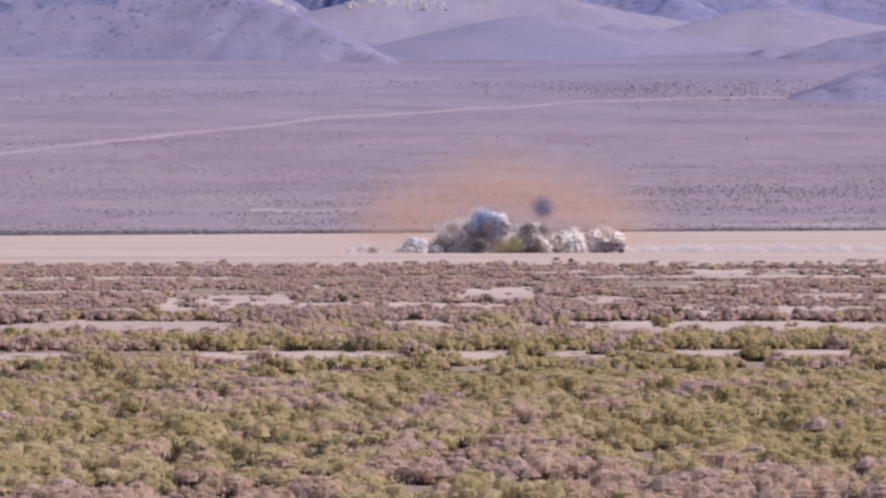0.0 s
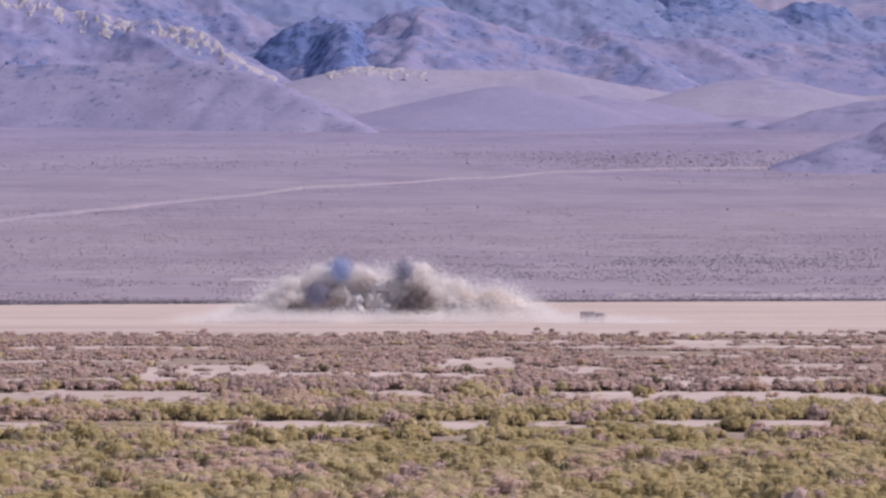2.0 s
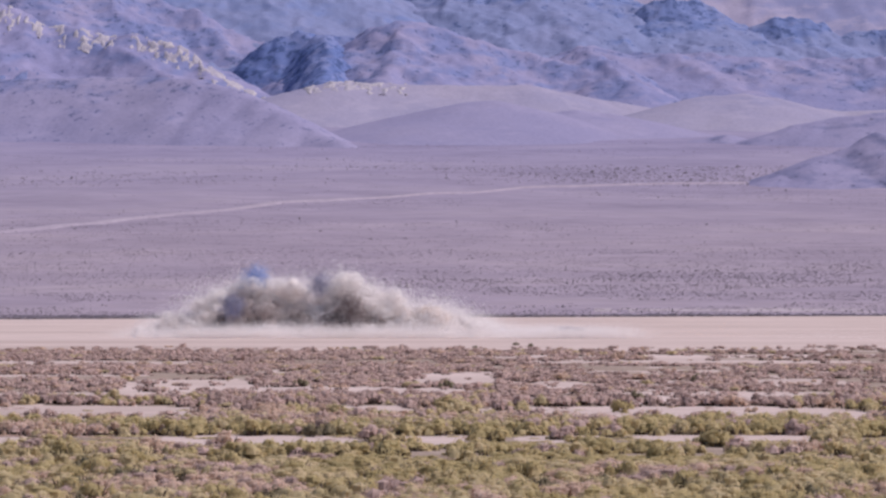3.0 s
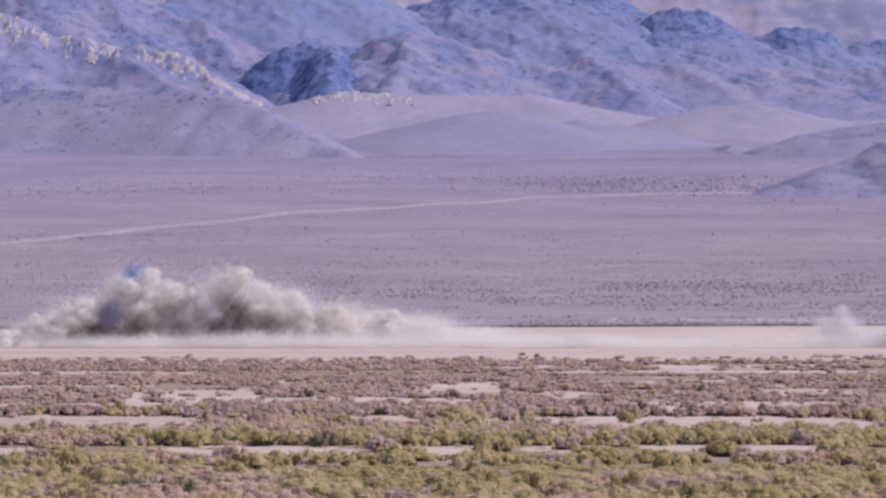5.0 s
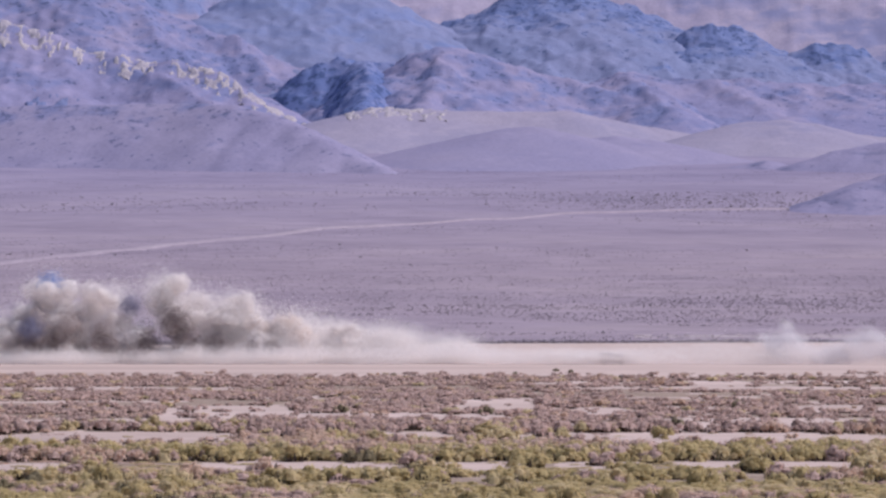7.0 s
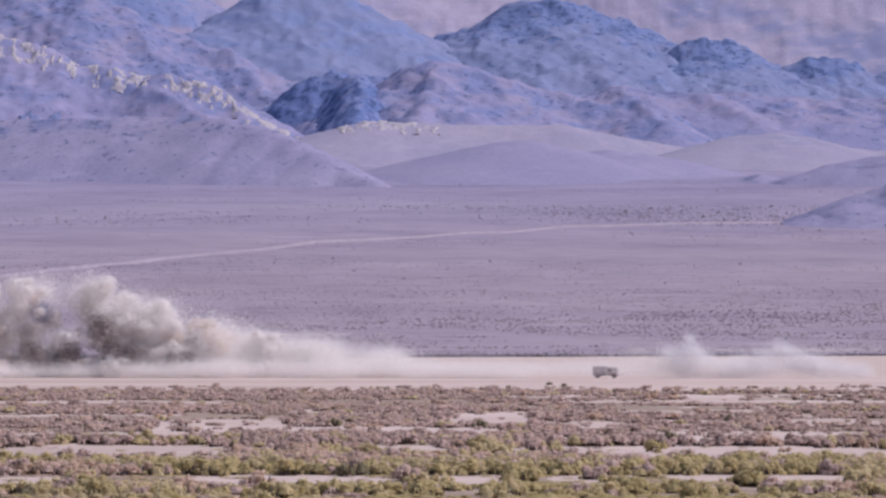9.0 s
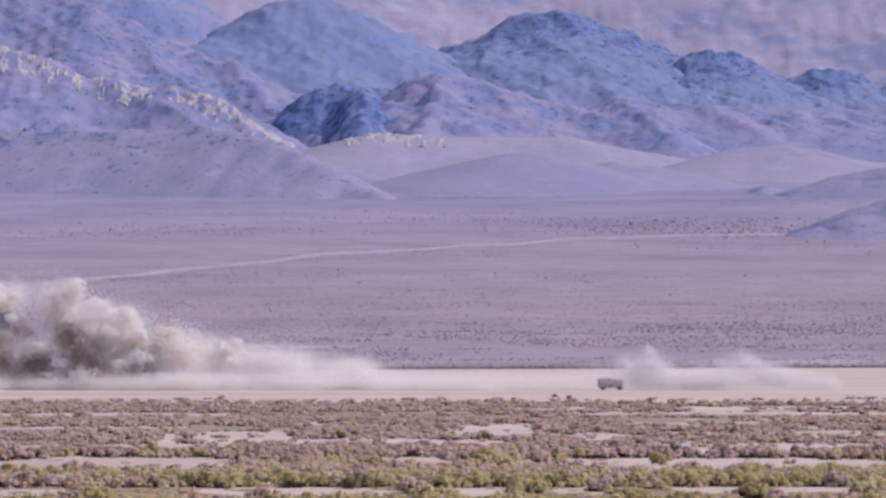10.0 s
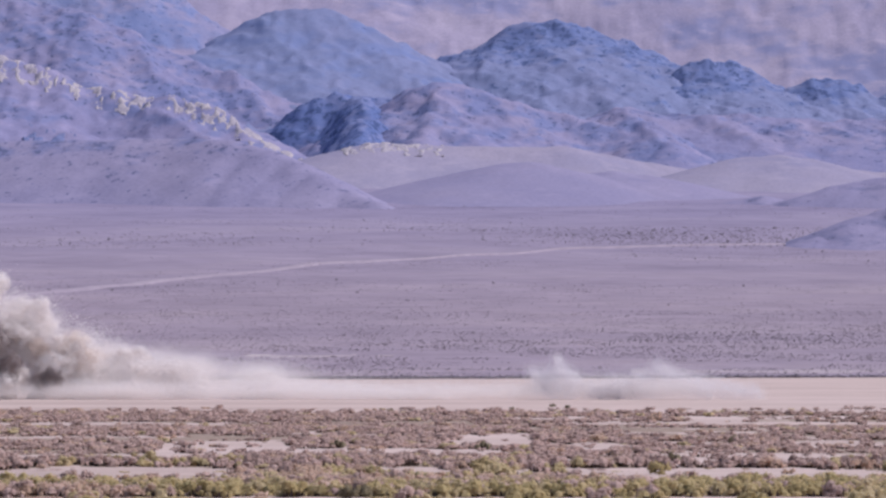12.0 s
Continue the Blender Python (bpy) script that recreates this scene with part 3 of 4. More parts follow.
def build_brush():
    x, y, rng = scatter(1, 172, 318, 0.37)
    keep = (bareness(x, y) < rng.uniform(0.5, 1.04, len(x))) & (fbm(x / 5, y / 7, 12) > 0.32)
    x, y = x[keep], y[keep]
    s = 0.6 + 1.35 * rng.random(len(x)) ** 1.3
    thicket("brush_near", "dense olive and straw desert brush on sand", x, y, s, s * rng.uniform(0.62, 0.95, len(x)) * np.clip(1.0 - 0.5 * (y - 265) / 45, 0.5, 1), kinds_at(x, y, rng, 0.05), NEAR, rng, LEAF)
    x, y, rng = scatter(2, 318, 470, 0.22)
    keep = bareness(x, y) < rng.uniform(0.5, 1.04, len(x))
    x, y = x[keep], y[keep]
    s = rng.uniform(0.7, 1.9, len(x))
    thicket("brush_green_band", "belt of green and grey shrubs beside a wash", x, y, s, low_by_wash(x, y, s * rng.uniform(0.8, 1.15, len(x))), kinds_at(x, y, rng, np.clip((y - 410) / 70, 0.12, 0.8)), MID, rng, LEAF)
    x, y, rng = scatter(6, 366, 388, 0.30)
    keep = fbm(x / 6, y / 9, 18) > 0.36
    x, y = x[keep], y[keep]
    s = rng.uniform(0.9, 1.75, len(x))
    thicket("brush_row", "row of tall green shrubs behind a wash", x, y, s, s * rng.uniform(0.8, 1.25, len(x)), kinds_at(x, y, rng, 0.15), MID, rng, LEAF)
    x, y, rng = scatter(3, 470, 897, 0.2)
    keep = (bareness(x, y) < rng.uniform(0.5, 1.04, len(x))) & (fbm(x / 34, y / 24, 13) + 0.3 * fbm(x / 5, y / 12, 14) > 0.545)
    x, y = x[keep], y[keep]
    s = 0.55 + 1.3 * rng.random(len(x)) ** 1.6
    thicket("brush_dry", "dry mauve-brown scrub in ragged bands on sand", x, y, s, low_by_wash(x, y, s * rng.uniform(0.45, 0.8, len(x))), np.where(rng.random(len(x)) < 0.04, 1, np.where(rng.random(len(x)) < 0.1, 2, 3)), DRY, rng, LEAF)
    # scrub beyond the dry lake, thinning up the fan
    x, y, rng = scatter(4, 1600, 2250, 0.14)
    rim = lake_edge(x, y)
    odds = np.where(rim < 0, 0, np.where(rim < 32, 1.0, np.where(rim < 105, 0.5, np.where(rim < 330, 0.8, 0.35)) * (fbm(x / 60, y / 22, 15) > 0.40)))
    keep = rng.random(len(x)) < odds
    x, y, rim = x[keep], y[keep], rim[keep]
    s = np.where(rim < 32, rng.uniform(0.7, 1.7, len(x)) * (0.55 + 0.9 * fbm(x / 25, y / 40, 34)), np.where(rim < 330, rng.uniform(0.3, 0.85, len(x)), rng.uniform(0.25, 0.7, len(x))))
    thicket("brush_far", "far dark scrub along the edge of the dry lake", x, y, s * 1.2, s, np.zeros(len(x), int), FARB, rng, [FAR_SCRUB])
    x, y, rng = scatter(5, 2040, 3500, 0.05)
    belt = np.where((y > 2850 + 60 * fbm(x / 80, y / 80, 44)) & (y < 3080), 0.7 * np.clip(x / y / 0.045, 0, 1), 0.0) + np.where((y > 2060) & (y < 2150), 0.5, 0.0) + np.where((y > 2380) & (y < 2460), 0.3, 0.0)
    keep = rng.random(len(x)) < np.clip(1.6 * (fbm(x / 200, y / 110, 16) - 0.45), 0.02, 1) + belt
    x, y = x[keep], y[keep]
    s = rng.uniform(0.25, 0.65, len(x)) * np.where(rng.random(len(x)) < 0.012, 2.4, 1) * np.where((y > 2850) & (y < 3080), 1.5, 1)
    thicket("brush_fan", "scattered dark scrub on the gravel fan", x, y, s * 1.2, s * 1.1, np.zeros(len(x), int), FARB, rng, [FAR_SCRUB])


def build_shrub(name, label, count, size, mat, seed, spread, height):
    """A single shrub: an uneven leafy crown on several bare stems."""
    base = tagged(new(name), label, "shrub", "desert shrubs")
    t, leafy = leaves(count, size, seed, 8)
    t = t[:3 * leafy] * np.array((spread, spread, height))
    t[:, 2] = np.maximum(t[:, 2] - 0.1 * height, 0.02)
    crown = new("crown", mesh_from("crown", t, np.arange(len(t)).reshape(-1, 3), [mat]))
    crown.parent = base
    rng = random.Random(seed)
    bm = bmesh.new()
    for _ in range(7):
        a = rng.uniform(0, 6.28)
        tip = Vector((math.cos(a) * spread * 0.5, math.sin(a) * spread * 0.5, height * rng.uniform(0.5, 0.8)))
        m = tip.to_track_quat("Z", "Y").to_matrix().to_4x4()
        bmesh.ops.create_cone(bm, segments=5, radius1=0.05, radius2=0.02, depth=tip.length, matrix=m @ Matrix.Translation((0, 0, tip.length / 2)))
    part("stem", bm, TWIG_SHADE, base)
    return base


def build_shrubs():
    kinds = [("shrub", "bright olive green rounded shrub on sand", 480, 0.11, GREEN, 501, 1.5, 1.9),
             ("shrub", "sage grey-green shrub with open crown", 420, 0.11, SAGE, 502, 1.3, 1.5),
             ("shrub", "dry grey-mauve leafless shrub", 360, 0.10, DEAD, 503, 1.2, 1.2),
             ("shrub", "dark olive compact shrub on sand", 420, 0.12, OLIVE_DARK, 504, 1.2, 1.6)]
    made = [build_shrub(*k) for k in kinds]
    # prominent single shrubs: x, y, kind, turn
    spots = [(5.1, 533, 3, 28), (-13.4, 539, 3, 46), (26.0, 478, 3, 43), (39.5, 570, 3, 184), (-16.1, 383, 0, 86), (-7.1, 366, 3, 342),
             (-8.0, 363, 3, 157), (-4.2, 373, 0, 128), (5.4, 383, 0, 310), (11.6, 383, 0, 108), (17.5, 377, 0, 310), (26.7, 386, 0, 18),
             (28.2, 393, 0, 297), (35.5, 383, 0, 348), (22.6, 386, 1, 81), (-1.2, 377, 1, 220), (-11.4, 380, 0, 326), (-33.9, 386, 1, 201),
             (-38.2, 383, 1, 260), (-26.4, 383, 2, 190), (14.2, 874, 3, 278), (24.0, 924, 3, 227), (-10.8, 858, 3, 257), (26.9, 906, 3, 137),
             (-20.0, 626, 2, 18), (-66.4, 746, 2, 14), (22.3, 431, 0, 186), (-24.1, 249, 2, 238), (14.2, 298, 2, 163), (21.6, 285, 2, 194),
             (19.7, 231, 0, 216), (9.6, 226, 0, 269), (-2.9, 259, 0, 84), (-11.3, 252, 0, 286), (-11.4, 196, 2, 90), (0.5, 249, 2, 120)]
    rng = random.Random(9)
    for _ in range(150):
        y = math.sqrt(rng.uniform(190 ** 2, 470 ** 2))
        if 325 < y < 366 or 391 < y < 455:
            y = rng.uniform(200, 310)
        spots.append((rng.uniform(-0.108, 0.108) * y, y, rng.choice((0, 0, 1, 1, 2, 3)), rng.uniform(0, 360)))
    used = set()
    for x, y, k, turn in spots:
        m = pose(x, y, float(ground_height(x, y)) - 0.04, 0, 0, turn)
        if y > 600:
            m = m @ Matrix.Diagonal((0.75, 0.75, 0.6, 1))
        if k in used:
            copy_thing(made[k], m)
        else:
            made[k].matrix_basis = m
            used.add(k)


build_brush()
build_shrubs()


# ---- parked truck ----
def box(bm, x0, x1, y0, y1, z0, z1, bevel=0.06):
    made = bmesh.ops.create_cube(bm, size=1.0)["verts"]
    for v in made:
        v.co = Vector(((x0 + x1) / 2 + v.co.x * (x1 - x0), (y0 + y1) / 2 + v.co.y * (y1 - y0), (z0 + z1) / 2 + v.co.z * (z1 - z0)))
    edges = list({e for v in made for e in v.link_edges})
    if bevel:
        bmesh.ops.bevel(bm, geom=edges, offset=bevel, segments=2, affect="EDGES", profile=0.6)


def build_truck():
    truck = tagged(new("truck"), "parked box truck with dark cargo body", "truck")
    bm = bmesh.new()
    box(bm, -3.1, 0.3, -1.2, 1.2, 0.75, 2.85, 0.08)
    body = part("cargo_box", bm, PAINT, truck, "dark grey cargo box")
    bm = bmesh.new()
    for k in range(5):
        box(bm, -2.9 + k * 0.72, -2.82 + k * 0.72, -1.24, -1.19, 0.85, 2.75, 0.015)
    part("rib", bm, PAINT, body)
    bm = bmesh.new()
    box(bm, 0.42, 3.1, -1.15, 1.15, 0.62, 2.65, 0.34)
    cab = part("cab", bm, PAINT_LIGHT, truck, "paler rounded cab")
    bm = bmesh.new()
    box(bm, 0.9, 1.75, -1.175, -1.13, 1.65, 2.25, 0.02)
    part("side_window", bm, GLASS, cab)
    bm = bmesh.new()
    box(bm, 3.07, 3.12, -0.8, 0.8, 1.6, 2.2, 0.02)
    part("windscreen", bm, GLASS, cab)
    bm = bmesh.new()
    box(bm, 0.85, 1.8, -1.165, -1.145, 0.75, 1.6, 0.02)
    part("door", bm, PAINT_LIGHT, cab)
    bm = bmesh.new()
    box(bm, -3.0, 3.0, -0.5, 0.5, 0.5, 0.75, 0.03)
    part("chassis", bm, RUBBER, truck)
    bm = bmesh.new()
    box(bm, 3.12, 3.27, -1.05, 1.05, 0.5, 0.8, 0.04)
    part("bumper", bm, PAINT, truck)
    for x in (-2.0, 2.2):
        for y in (-1.0, 1.0):
            bm = bmesh.new()
            bmesh.ops.create_cone(bm, cap_ends=True, segments=20, radius1=0.48, radius2=0.48, depth=0.3, matrix=pose(x, y, 0.48, 90, 0, 0))
            bmesh.ops.bevel(bm, geom=[e for e in bm.edges if abs((e.verts[0].co - e.verts[1].co).y) < 0.01], offset=0.05, segments=2, affect="EDGES")
            wheel = part("wheel", bm, RUBBER, truck)
            bm = bmesh.new()
            bmesh.ops.create_cone(bm, cap_ends=True, segments=14, radius1=0.24, radius2=0.2, depth=0.34, matrix=pose(x, y, 0.48, 90, 0, 0))
            part("rim", bm, PAINT, wheel)
    truck.matrix_basis = pose(41.5, 1054, 0, 0, 0, -14)


build_truck()


# ---- dust ----
def billow_mesh(name, mat, seed, lumpy=0.44, detail=4):
    """A lumpy billow of dust, about one in radius, with a cauliflower skin."""
    rng = random.Random(seed)
    off = Vector((rng.uniform(-50, 50), rng.uniform(-50, 50), rng.uniform(-50, 50)))
    bm = bmesh.new()
    bmesh.ops.create_icosphere(bm, subdivisions=detail, radius=1.0)
    for v in bm.verts:
        p = v.co + off
        b = 1 - abs(noise.noise(p * 1.3)) * 1.8
        b2 = 1 - abs(noise.noise(p * 2.9)) * 1.9
        b3 = 1 - abs(noise.noise(p * 6.5)) * 1.9
        v.co *= 0.72 + lumpy * (b - 0.5) + lumpy * 0.55 * (b2 - 0.5) + lumpy * 0.28 * (b3 - 0.5)
    me = bpy.data.meshes.new(name)
    bm.to_mesh(me)
    bm.free()
    me.materials.append(mat)
    for p in me.polygons:
        p.use_smooth = True
    return me


def grain_mesh(name, mat, seed, count, speck, skin=None, halo=0.1):
    """Fine flying grains: a soft ball of them, or a halo that thins outwards from a billow's skin."""
    g = np.random.default_rng(seed)
    if skin:
        src = np.array([v.co for v in skin.vertices])[g.integers(0, len(skin.vertices), count)]
        far = np.where(g.random(count) < 0.55, g.normal(0.94, halo, count), g.random(count) ** 0.4)
        c = src * far[:, None] + g.normal(0, 0.025, (count, 3))
    else:
        c = g.normal(0, 0.40, (count, 3))
    out = c / np.maximum(np.linalg.norm(c, axis=1, keepdims=True), 1e-6)
    n = g.normal(size=(count, 3)) * 0.35 + out if skin else g.normal(size=(count, 3)) * 0.6 + np.array((0.25, -0.6, 0.5))
    n /= np.linalg.norm(n, axis=1, keepdims=True)
    e = g.normal(size=(count, 3, 3))
    e -= (e * n[:, None, :]).sum(2, keepdims=True) * n[:, None, :]
    e /= np.linalg.norm(e, axis=2, keepdims=True)
    q = c[:, None, :] + e * (speck * g.uniform(0.5, 1.3, (count, 1, 1)))
    return mesh_from(name, q.reshape(-1, 3), np.arange(3 * count).reshape(-1, 3), [mat])


def billow(kind, parent, scale):
    """One billow of dust grains."""
    ob = tagged(new("puff", kind), kind="stuff")
    ob.parent = parent
    ob.scale = scale
    return ob


def billow_kind(mat, seed, count=15000, halo=0.045, speck=0.032):
    skin = billow_mesh("skin", mat, seed)
    made = grain_mesh("puff", mat, seed, count, speck, skin, halo)
    bpy.data.meshes.remove(skin)
    return made


BLAST_Y = 1062.0
PER_M = FOCAL / BLAST_Y
MOVES = []


def across(u):
    """Metres across at the blast from the bearing."""
    return (u - 784) / PER_M


def place(rows, t):
    """Smooth value between (t, u, h) rows."""
    ts = [r[0] for r in rows]
    i = max(0, min(len(ts) - 2, sum(1 for k in ts if k <= t) - 1))
    a, b = rows[i], rows[i + 1]
    s = (t - a[0]) / (b[0] - a[0])
    return a[1] + (b[1] - a[1]) * s, a[2] + (b[2] - a[2]) * s


# lobes of the blast cloud: seconds, bearing, height of the top in metres
LOBES = [
    [(0, 640, 1.5), (1, 540, 3.5), (2.5, 430, 6), (5.5, 75, 9), (9.5, -250, 12), (12, -440, 14)],
    [(0, 735, 4.0), (1, 620, 9), (2.5, 510, 12), (5.5, 155, 13), (9.5, -150, 17), (12, -330, 19)],
    [(0, 805, 8.0), (1, 700, 13), (2.5, 575, 15), (5.5, 240, 20), (6.5, 126, 21), (9.5, -70, 24), (12, -240, 27)],
    [(0, 855, 11), (1, 775, 13), (2.5, 645, 15), (5.5, 330, 17), (6.5, 220, 19), (9.5, 40, 27), (12, -110, 31)],
    [(0, 935, 7.0), (1, 835, 13), (2.5, 727, 16), (5.5, 420, 20.5), (6.5, 331, 22), (9.5, 150, 26.5), (12, -15, 32)],
    [(0, 1000, 6.0), (1, 890, 9), (2.5, 790, 11), (5.5, 510, 15.5), (9.5, 235, 21), (12, 50, 25)],
    [(0, 1060, 6.0), (1, 965, 9), (2.5, 860, 8), (5.5, 600, 10.5), (9.5, 330, 15), (12, 125, 17)],
    [(0, 1085, 1.2), (1, 1000, 4), (2.5, 925, 4.5), (5.5, 690, 10), (9.5, 430, 12), (12, 220, 14)],
    [(0, 1100, -6), (2.5, 960, -1), (5.5, 790, 9), (9.5, 540, 10), (12, 330, 11.5)],
    [(0, 1120, -8), (2.5, 1000, -4), (5.5, 880, 5), (9.5, 660, 7), (12, 460, 8)],
]
TIMES = [0, 0.25, 0.5, 1, 1.5, 2, 2.5, 3.25, 4, 4.75, 5.5, 6.5, 7.5, 8.5, 9.5, 10.5, 11.25, 12]


def soft_ball(parent, mesh, size):
    ob = tagged(new("dust_wisp", mesh), kind="stuff")
    ob.parent = parent
    ob.scale = size
    return ob


def build_cloud():
    cloud = tagged(new("dust_cloud"), "billowing grey-white dust cloud from a blast", "dust cloud")
    cloud.matrix_basis = pose(0, BLAST_Y, 0)
    pale = [billow_kind(GRAIN, 700 + i) for i in range(6)]
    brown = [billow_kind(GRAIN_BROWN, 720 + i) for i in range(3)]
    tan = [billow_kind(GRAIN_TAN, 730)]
    earth = billow_kind(GRAIN_EARTH_SHADE, 735, 6000, 0.12, 0.05)
    yellow = [billow_kind(GRAIN_YELLOW, 731, 6000, 0.12, 0.05)]
    wisps = [grain_mesh("dust_wisp", GRAIN, 790 + i, 17000, 0.018) for i in range(3)]
    rng = random.Random(5)
    for k, rows in enumerate(LOBES):
        n = 19 if k < 8 else 0
        for j in range(n):
            low = j / (n - 1)
            r = rng.uniform(1.6, 4.6) if j else 3.4
            if k in (0, 7):
                r *= 0.6
            du, dy = rng.gauss(0, 36) * (0.25 + low), rng.uniform(-6, 8) * (0.3 + low)
            frac = 1 - 0.85 * low
            src = pale
            # brown dust, its darker colour also standing in for shade in the lower folds
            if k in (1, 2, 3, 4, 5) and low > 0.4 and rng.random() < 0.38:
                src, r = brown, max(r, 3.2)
            if k == 6 and low < 0.5:
                src = tan
            ob = billow(src[rng.randrange(len(src))], cloud, (r * rng.uniform(1.0, 1.45), r * 1.1, r * rng.uniform(0.85, 1.05)))
            spin = rng.uniform(-5, 5)
            turn = rng.uniform(0, 360)
            keys = []
            for t in TIMES:
                u, h = place(rows, t)
                h += 0.8 * math.sin(1.3 * t + turn)
                shrink = 0.45 + 0.55 * min(1, t / 2.0)
                spread = shrink + 0.04 * t
                z = max(h * frac - 0.75 * r * (1 if j == 0 else 0.85), -0.55 * r if t > 0.3 else -0.8 * r)
                keys.append((t, pose(across(u + du * spread), dy * spread, z, 0, spin * t * 0.6, turn + spin * t)))
            MOVES.append((ob, keys))
        # soft dust that fills the lobe and frays its edge
        n = 5 if k < 5 else 10
        for j in range(n):
            low = j / (n - 1)
            size = rng.uniform(5.0, 7.5) * (0.6 if k == 0 else 1.0) * (0.8 if k > 6 else 1)
            du, dy = rng.gauss(0, 30) * (0.3 + low), rng.uniform(-2, 8) if k < 5 else rng.uniform(-6, 6)
            ob = soft_ball(cloud, wisps[j % 3], (size * 1.35, size, size))
            keys = []
            for t in TIMES:
                u, h = place(rows, t)
                spread = 0.5 + 0.5 * min(1, t / 2.0) + 0.05 * t
                z = h * (0.95 - 0.65 * low) - 0.5 * size - max(0, 1.5 - t) * (2.0 if k < 5 else 4.5)
                keys.append((t, pose(across(u + du * spread), dy, z, 0, 0, 2 * t)))
            MOVES.append((ob, keys))
    # crisp young billows on the face of the cloud: blue-grey at the tail, cream and pale in the middle; they sink into the soft dust
    skins = [DUST_GREY, DUST_GREY, DUST, DUST_CREAM, DUST, DUST_CREAM]
    crisp = [billow_mesh("billow", skins[i], 820 + i, 0.40) for i in range(6)]
    fringe = [grain_mesh("flying_grain", GRAIN, 840 + i, 5000, 0.035, crisp[i], 0.05) for i in range(6)]
    rng = random.Random(31)
    for k, rows in enumerate(LOBES[1:7]):
        for j in range(9):
            r = 0.9 + 2.9 * rng.random() ** 1.5
            kind = rng.choice(((0, 1, 2), (0, 1, 2, 4), (2, 3, 4, 0), (2, 4, 3), (1, 2, 4, 5), (3, 5, 2))[k])
            ob = new("billow", crisp[kind])
            ob.parent = cloud
            dust = tagged(new("flying_grain", fringe[kind]), kind="stuff")
            dust.parent = ob
            ob.scale = (r * rng.uniform(0.9, 1.35), r, r * rng.uniform(0.85, 1.15))
            du, frac, turn = rng.gauss(0, 30), rng.uniform(0.15, 0.95), rng.uniform(0, 360)
            keys = []
            for t in TIMES:
                u, h = place(rows, t)
                grow = 0.5 + 0.5 * min(1, t / 1.5) + 0.03 * t
                late = max(0.0, min(1.0, (t - 1.3) / 2.4))
                sink = max(0.0, min(1.0, (t - 3.0) / 3.0))
                keys.append((t, pose(across(u + du * grow), (-7.5 + 4 * frac) * (0.5 + 0.5 * min(1, t)) + 9 * late, h * frac * (1 - 0.4 * late) - 0.75 * r - 1.5 * late - 9 * sink, 0, 6 * t, turn + 4 * t)))
            MOVES.append((ob, keys))
    # dark pockets low in the face, brown smoke whose colour also paints in shade: lobe, height share, size, offset
    # along the cloud
    murk = [billow_kind(GRAIN_EARTH_SHADE, 736 + i, 12000, 0.08, 0.034) for i in range(2)]
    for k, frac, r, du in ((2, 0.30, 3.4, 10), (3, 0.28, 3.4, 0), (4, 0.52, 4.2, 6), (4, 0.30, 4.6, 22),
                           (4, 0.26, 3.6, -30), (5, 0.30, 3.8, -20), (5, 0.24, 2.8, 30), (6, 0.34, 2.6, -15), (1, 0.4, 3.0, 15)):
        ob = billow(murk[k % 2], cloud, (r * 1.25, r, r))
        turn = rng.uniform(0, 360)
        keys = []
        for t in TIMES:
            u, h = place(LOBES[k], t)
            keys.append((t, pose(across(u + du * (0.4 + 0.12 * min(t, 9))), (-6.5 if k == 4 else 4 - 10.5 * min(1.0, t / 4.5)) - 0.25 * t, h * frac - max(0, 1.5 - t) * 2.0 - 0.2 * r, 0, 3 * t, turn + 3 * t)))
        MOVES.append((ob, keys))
    # dark thrown earth in front at first, overtaken by the pale dust
    for k in range(11):
        u, r = rng.choice((650, 730, 745, 800, 830, 850, 870, 900, 935, 950, 960)) + rng.uniform(-18, 18), rng.uniform(1.2, 2.4)
        ob = billow(brown[k % 3] if k % 3 else earth, cloud, (r * 1.2, r, r))
        h = rng.uniform(0.2, 0.9) * (7.0 if 780 < u < 960 else 2.0)
        v, spin = rng.uniform(85, 115), rng.uniform(-20, 20)
        MOVES.append((ob, [(t, pose(across(u - v * t), -9 + 7 * min(t, 2.5) + 0.2 * t, h + 1.8 * min(t, 2) - 0.25 * t - 1.6 * max(0, t - 3), 0, spin * min(t, 4), 3 * t)) for t in (0, 0.4, 0.8, 1.4, 2, 3, 6, 9, 12)]))
    for du, h in ((0, 2.4), (-22, 1.6)):
        ob = billow(yellow[0], cloud, (2.6, 2.4, 2.6))
        MOVES.append((ob, [(t, pose(across(905 + du - 76 * t), -9.5, h if t < 1 else h - (t - 1) * 1.6, 0, 0, 8 * t)) for t in (0, 0.5, 1, 2, 3, 6, 12)]))
    return cloud


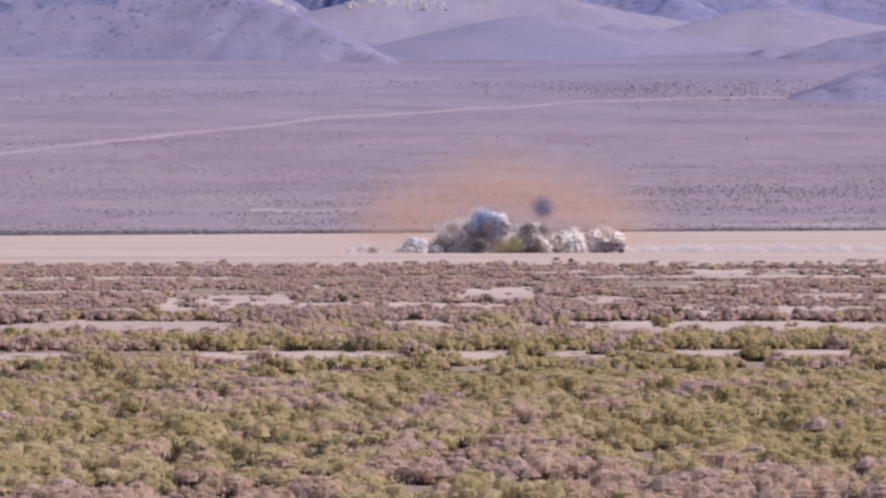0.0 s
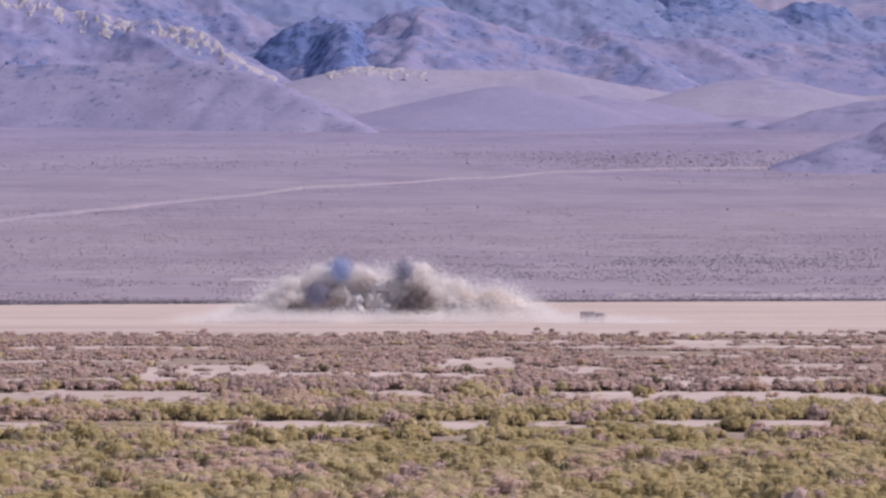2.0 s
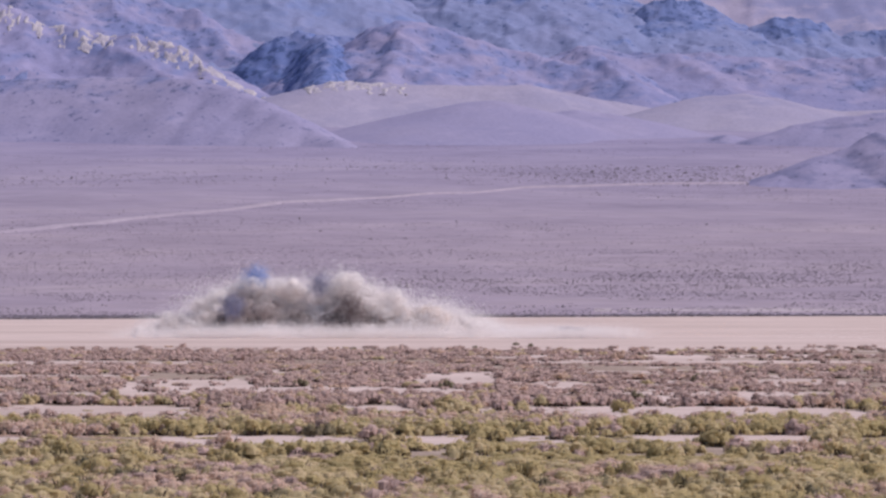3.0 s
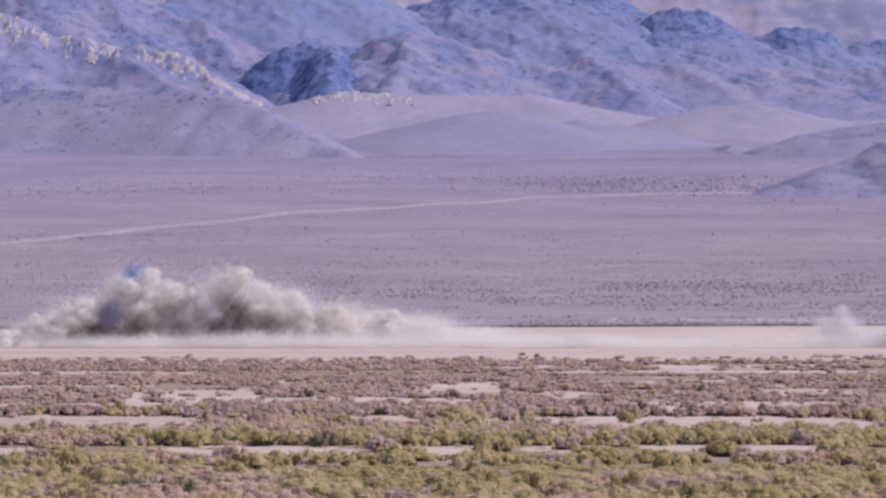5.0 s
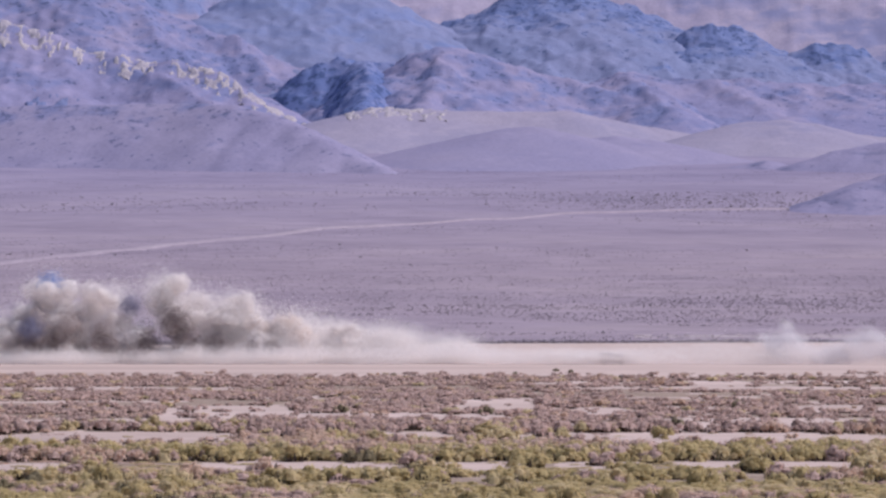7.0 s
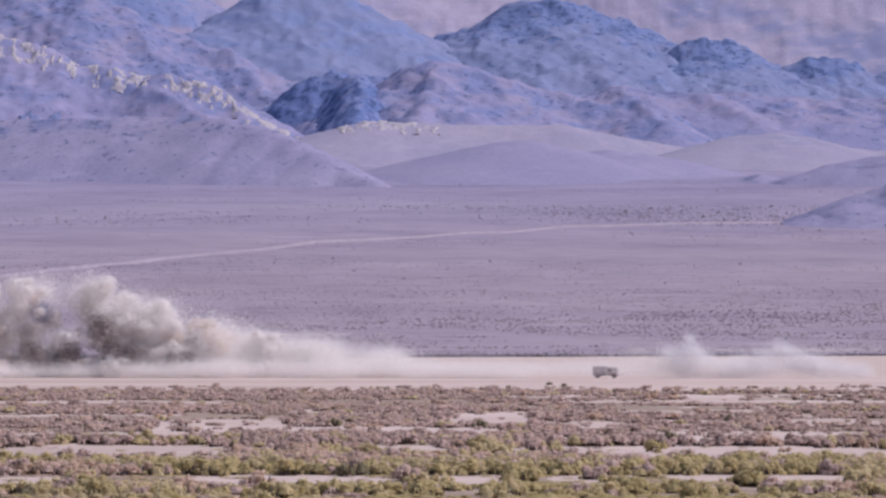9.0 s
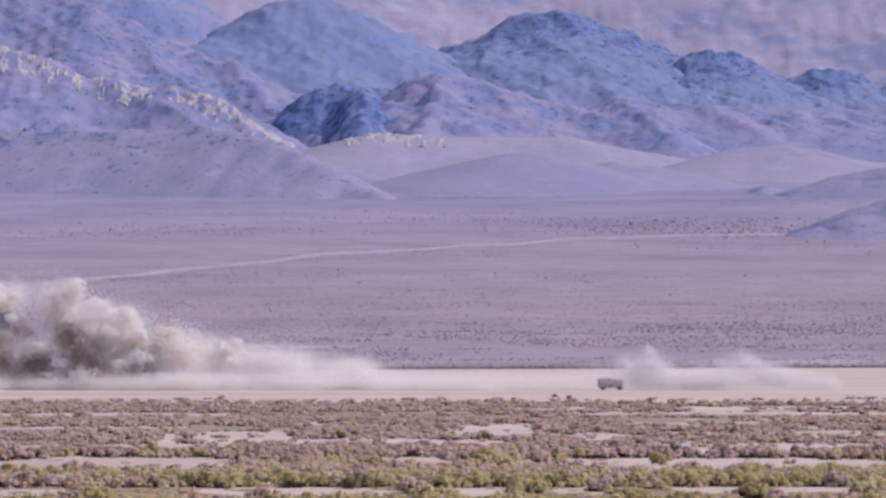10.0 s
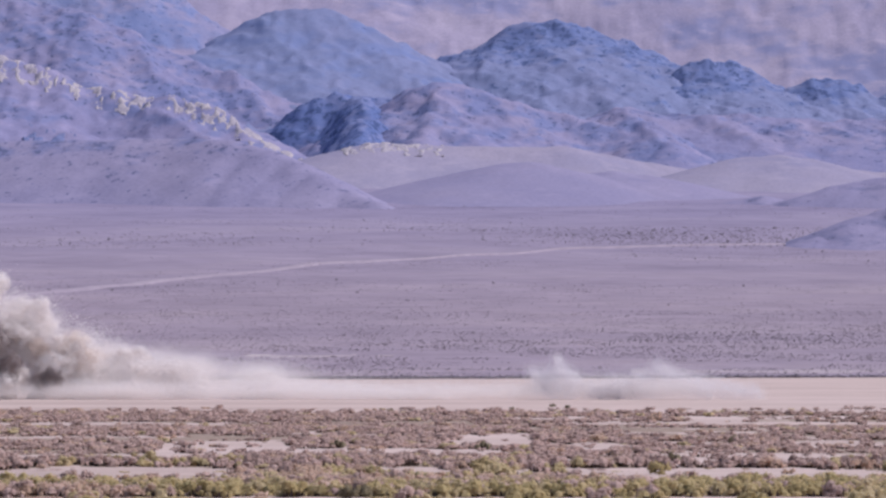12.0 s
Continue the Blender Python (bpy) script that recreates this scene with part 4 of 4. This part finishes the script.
def build_smoke():
    """Small dark bluish balls of smoke thrown above the blast; the third, low in front, stands in for shade on the
    cloud.
    """
    smoke = tagged(new("smoke_plume"), "dark blue-grey smoke balls above the blast and one shading the cloud face", "smoke")
    smoke.matrix_basis = pose(0, BLAST_Y, 0)
    lump = billow_mesh("skin", GRAIN_DARK, 741)
    balls = [grain_mesh("smoke_ball", GRAIN_DARK, 742, 9000, 0.035, lump, 0.2), grain_mesh("smoke_ball", GRAIN_BLUE, 743, 9000, 0.035, lump, 0.2)]
    bpy.data.meshes.remove(lump)
    for rows, r, dy, k in (([(0, 953, 11.3), (0.3, 917, 10.8), (0.6, 889, 12.3), (1.5, 796, 13.2), (2.5, 690, 13.2), (5.5, 330, 13), (9.5, 40, 17), (12, -150, 20)], 3.7, -6, 0),
                           ([(0, 850, 8.0), (0.3, 820, 8.5), (0.6, 789, 10.6), (1.5, 686, 12.4), (2.5, 572, 14.2), (5.5, 235, 19), (6.5, 118, 19.5), (9.5, -90, 22), (12, -270, 25)], 4.2, -5, 1),
                           # dark ball added in front to shade the cloud's left face
                           ([(0, 870, 6), (1, 705, 6.5), (2.5, 532, 7.5), (5.5, 200, 8.5), (6.5, 92, 8.5), (9.5, -110, 10), (12, -300, 11)], 4.2, -9, 0)):
        ob = soft_ball(smoke, balls[k], (r, r, r))
        ob.name = "smoke_ball"
        MOVES.append((ob, [(t, pose(across(place(rows, t)[0]), dy + (9 * max(0.0, min(1.0, (t - 1.5) / 2.5)) if dy > -8 else 0), place(rows, t)[1], 0, 4 * t, 9 * t)) for t in TIMES]))


def drift(name, label, category, mesh, pieces):
    """A veil of loose grains in several pieces; each is (rows of seconds, bearing, height), depth offset and size."""
    veil = tagged(new(name), label, category)
    veil.matrix_basis = pose(0, BLAST_Y, 0)
    for rows, dy, size in pieces:
        ob = tagged(new("grain_drift", mesh), kind="stuff")
        ob.parent = veil
        ob.scale = size
        ts = sorted({0, 12, *(r[0] for r in rows)})
        MOVES.append((ob, [(t, pose(across(place(rows, t)[0]), dy, place(rows, t)[1], 0, 0, 0)) for t in ts]))


def build_veils():
    rng = random.Random(12)
    flat = grain_mesh("grain_drift", GRAIN, 751, 40000, 0.009)
    pieces = []
    for k in range(14):
        u = 430 + k * 52
        sp = rng.uniform(26, 48)
        z = rng.uniform(0.3, 1.4)
        pieces.append(([(0, u + 40, -4.5), (1.2, u, z - 2.0), (2.5, u - sp, z), (12, u - 12 * sp, z + 1.2)], rng.uniform(-22, 8), (16, 6, rng.uniform(2.2, 4.2))))
    for k in range(12):
        u = 700 + k * 70
        z = rng.uniform(0.8, 2.6)
        pieces.append(([(0, u + 330, -6), (3, u + 170, -3.5), (5.5, u, z), (12, u - 6.5 * 44, z + 0.8)], rng.uniform(-20, 6), (15, 6, rng.uniform(2.4, 5.0))))
    for k in range(9):
        u = 560 + k * 42
        z = 5.5 - 0.4 * k + rng.uniform(-1, 1)
        pieces.append(([(0, u + 330, -9), (3, u + 190, -4), (5.5, u, z), (12, u - 6.5 * 58, z + 2.5)], rng.uniform(-6, 10), (11, 6, rng.uniform(4, 6.5))))
    # pale dust dragged along the foot of the cloud
    for k in range(12):
        u, sp = 560 + k * 46, rng.uniform(80, 102)
        pieces.append(([(0, u + 30, -4), (1.0, u - 60, 0.2), (2.5, u + 60 - 2.5 * sp, 0.9), (6, u + 60 - 6 * sp, 1.2), (12, u + 120 - 10.5 * sp, 1.5)], rng.uniform(-17, -11), (14, 5, rng.uniform(2.2, 3.2))))
    # and past the truck
    for k in range(7):
        du = 24 * (k - 3)
        pieces.append(([(0, 1300 + du, -7), (1.5, 1190 + du, -4), (2.5, 1100 + du, 1.0), (6.5, 1060 + du, 1.4), (8.8, 860 + du, 1.0), (12, 700 + du, 0.8)], rng.uniform(-15, -11), (10, 4, 2.6)))
    drift("dust_veil", "thin pale dust veil hanging low over the flat", "dust", flat, pieces)
    orange = grain_mesh("grain_drift", GRAIN_ORANGE, 761, 34000, 0.0055)
    pieces = []
    for k in range(16):
        u = 660 + k * 30
        mid = 1 - abs(k - 7.5) / 8.5
        z = 6 + 13 * mid * rng.uniform(0.6, 1.1)
        pieces.append(([(0, u, z), (0.3, u - 10 + (k - 7.5) * 22, z - 1), (0.8, u - 30 + (k - 7.5) * 45, -12), (12, u - 100, -12)], rng.uniform(4, 20), (15, 6, 14)))
    drift("orange_haze", "thin orange dust haze over the blast", "dust haze", orange, pieces)


def build_side_puffs():
    """The second small burst that the wind brings in, with its trailing dust, and the kicked-up dust in a row."""
    burst = tagged(new("dust_burst"), "small white dust burst with a trailing wake", "dust cloud")
    burst.matrix_basis = pose(0, BLAST_Y - 14, 0)
    thin = [grain_mesh("puff", GRAIN_WHITE, 771 + i, 8500, 0.024) for i in range(2)]
    rng = random.Random(21)
    spots = [(0, 8.0, 1.8), (3, 5.5, 2.4), (-6, 4.5, 3.0), (14, 4.5, 3.2), (-28, 4.5, 2.8), (-18, 3, 3.0), (24, 3.0, 3.0), (-10, 2, 4.0), (10, 1.5, 4.0)]
    for k in range(15):
        du = 44 + 15 * k
        spots.append((du, 1.0 + 4.2 * math.exp(-((du - 135) / 62) ** 2) * rng.uniform(0.75, 1.1), rng.uniform(2.5, 3.4)))
        if du < 190:
            spots.append((du + 7, 0.45 * spots[-1][1], rng.uniform(2.2, 3.0)))
    for du, h, r in spots:
        ob = tagged(new("puff", thin[rng.randrange(2)]), kind="stuff")
        ob.parent = burst
        ob.scale = (r * 1.5, r, r)
        wob = rng.uniform(-2, 2)
        keys = []
        for t in TIMES:
            u = 1928 - 78.6 * t + (1 if t < 5 else 1 + 0.05 * (t - 5)) * du
            rise = max(-6.0, min(0.0, (t - 4.5) * 2)) if du > 20 else 0.0
            keys.append((t, pose(across(u), wob, h * 1.15 + rise + 0.06 * t, 0, 3 * t, 2 * t)))
        MOVES.append((ob, keys))
    kicks = tagged(new("kicked_dust"), "row of low white dust kicked up along the flat", "dust")
    kicks.matrix_basis = pose(0, BLAST_Y - 6, 0)
    lump = billow_kind(GRAIN_WHITE, 781, 1500, 0.15, 0.09)
    for k in range(26):
        r = rng.uniform(0.9, 1.9)
        ob = billow(lump, kicks, (r * 1.8, r, r))
        u = 1110 + k * 19 + rng.uniform(-8, 8)
        MOVES.append((ob, [(0, pose(across(u), rng.uniform(-2, 4), 0.35 * r)), (0.6, pose(across(u - 25), 0, 0.2 * r)), (1.4, pose(across(u - 70), 0, -1.0 * r)), (2.2, pose(across(u - 110), 0, -3 * r)), (12, pose(across(u - 110), 0, -3 * r))]))


build_cloud()
build_smoke()
build_veils()
build_side_puffs()


def motions():
    for ob, rows in MOVES:
        walk(ob, rows)


motions()
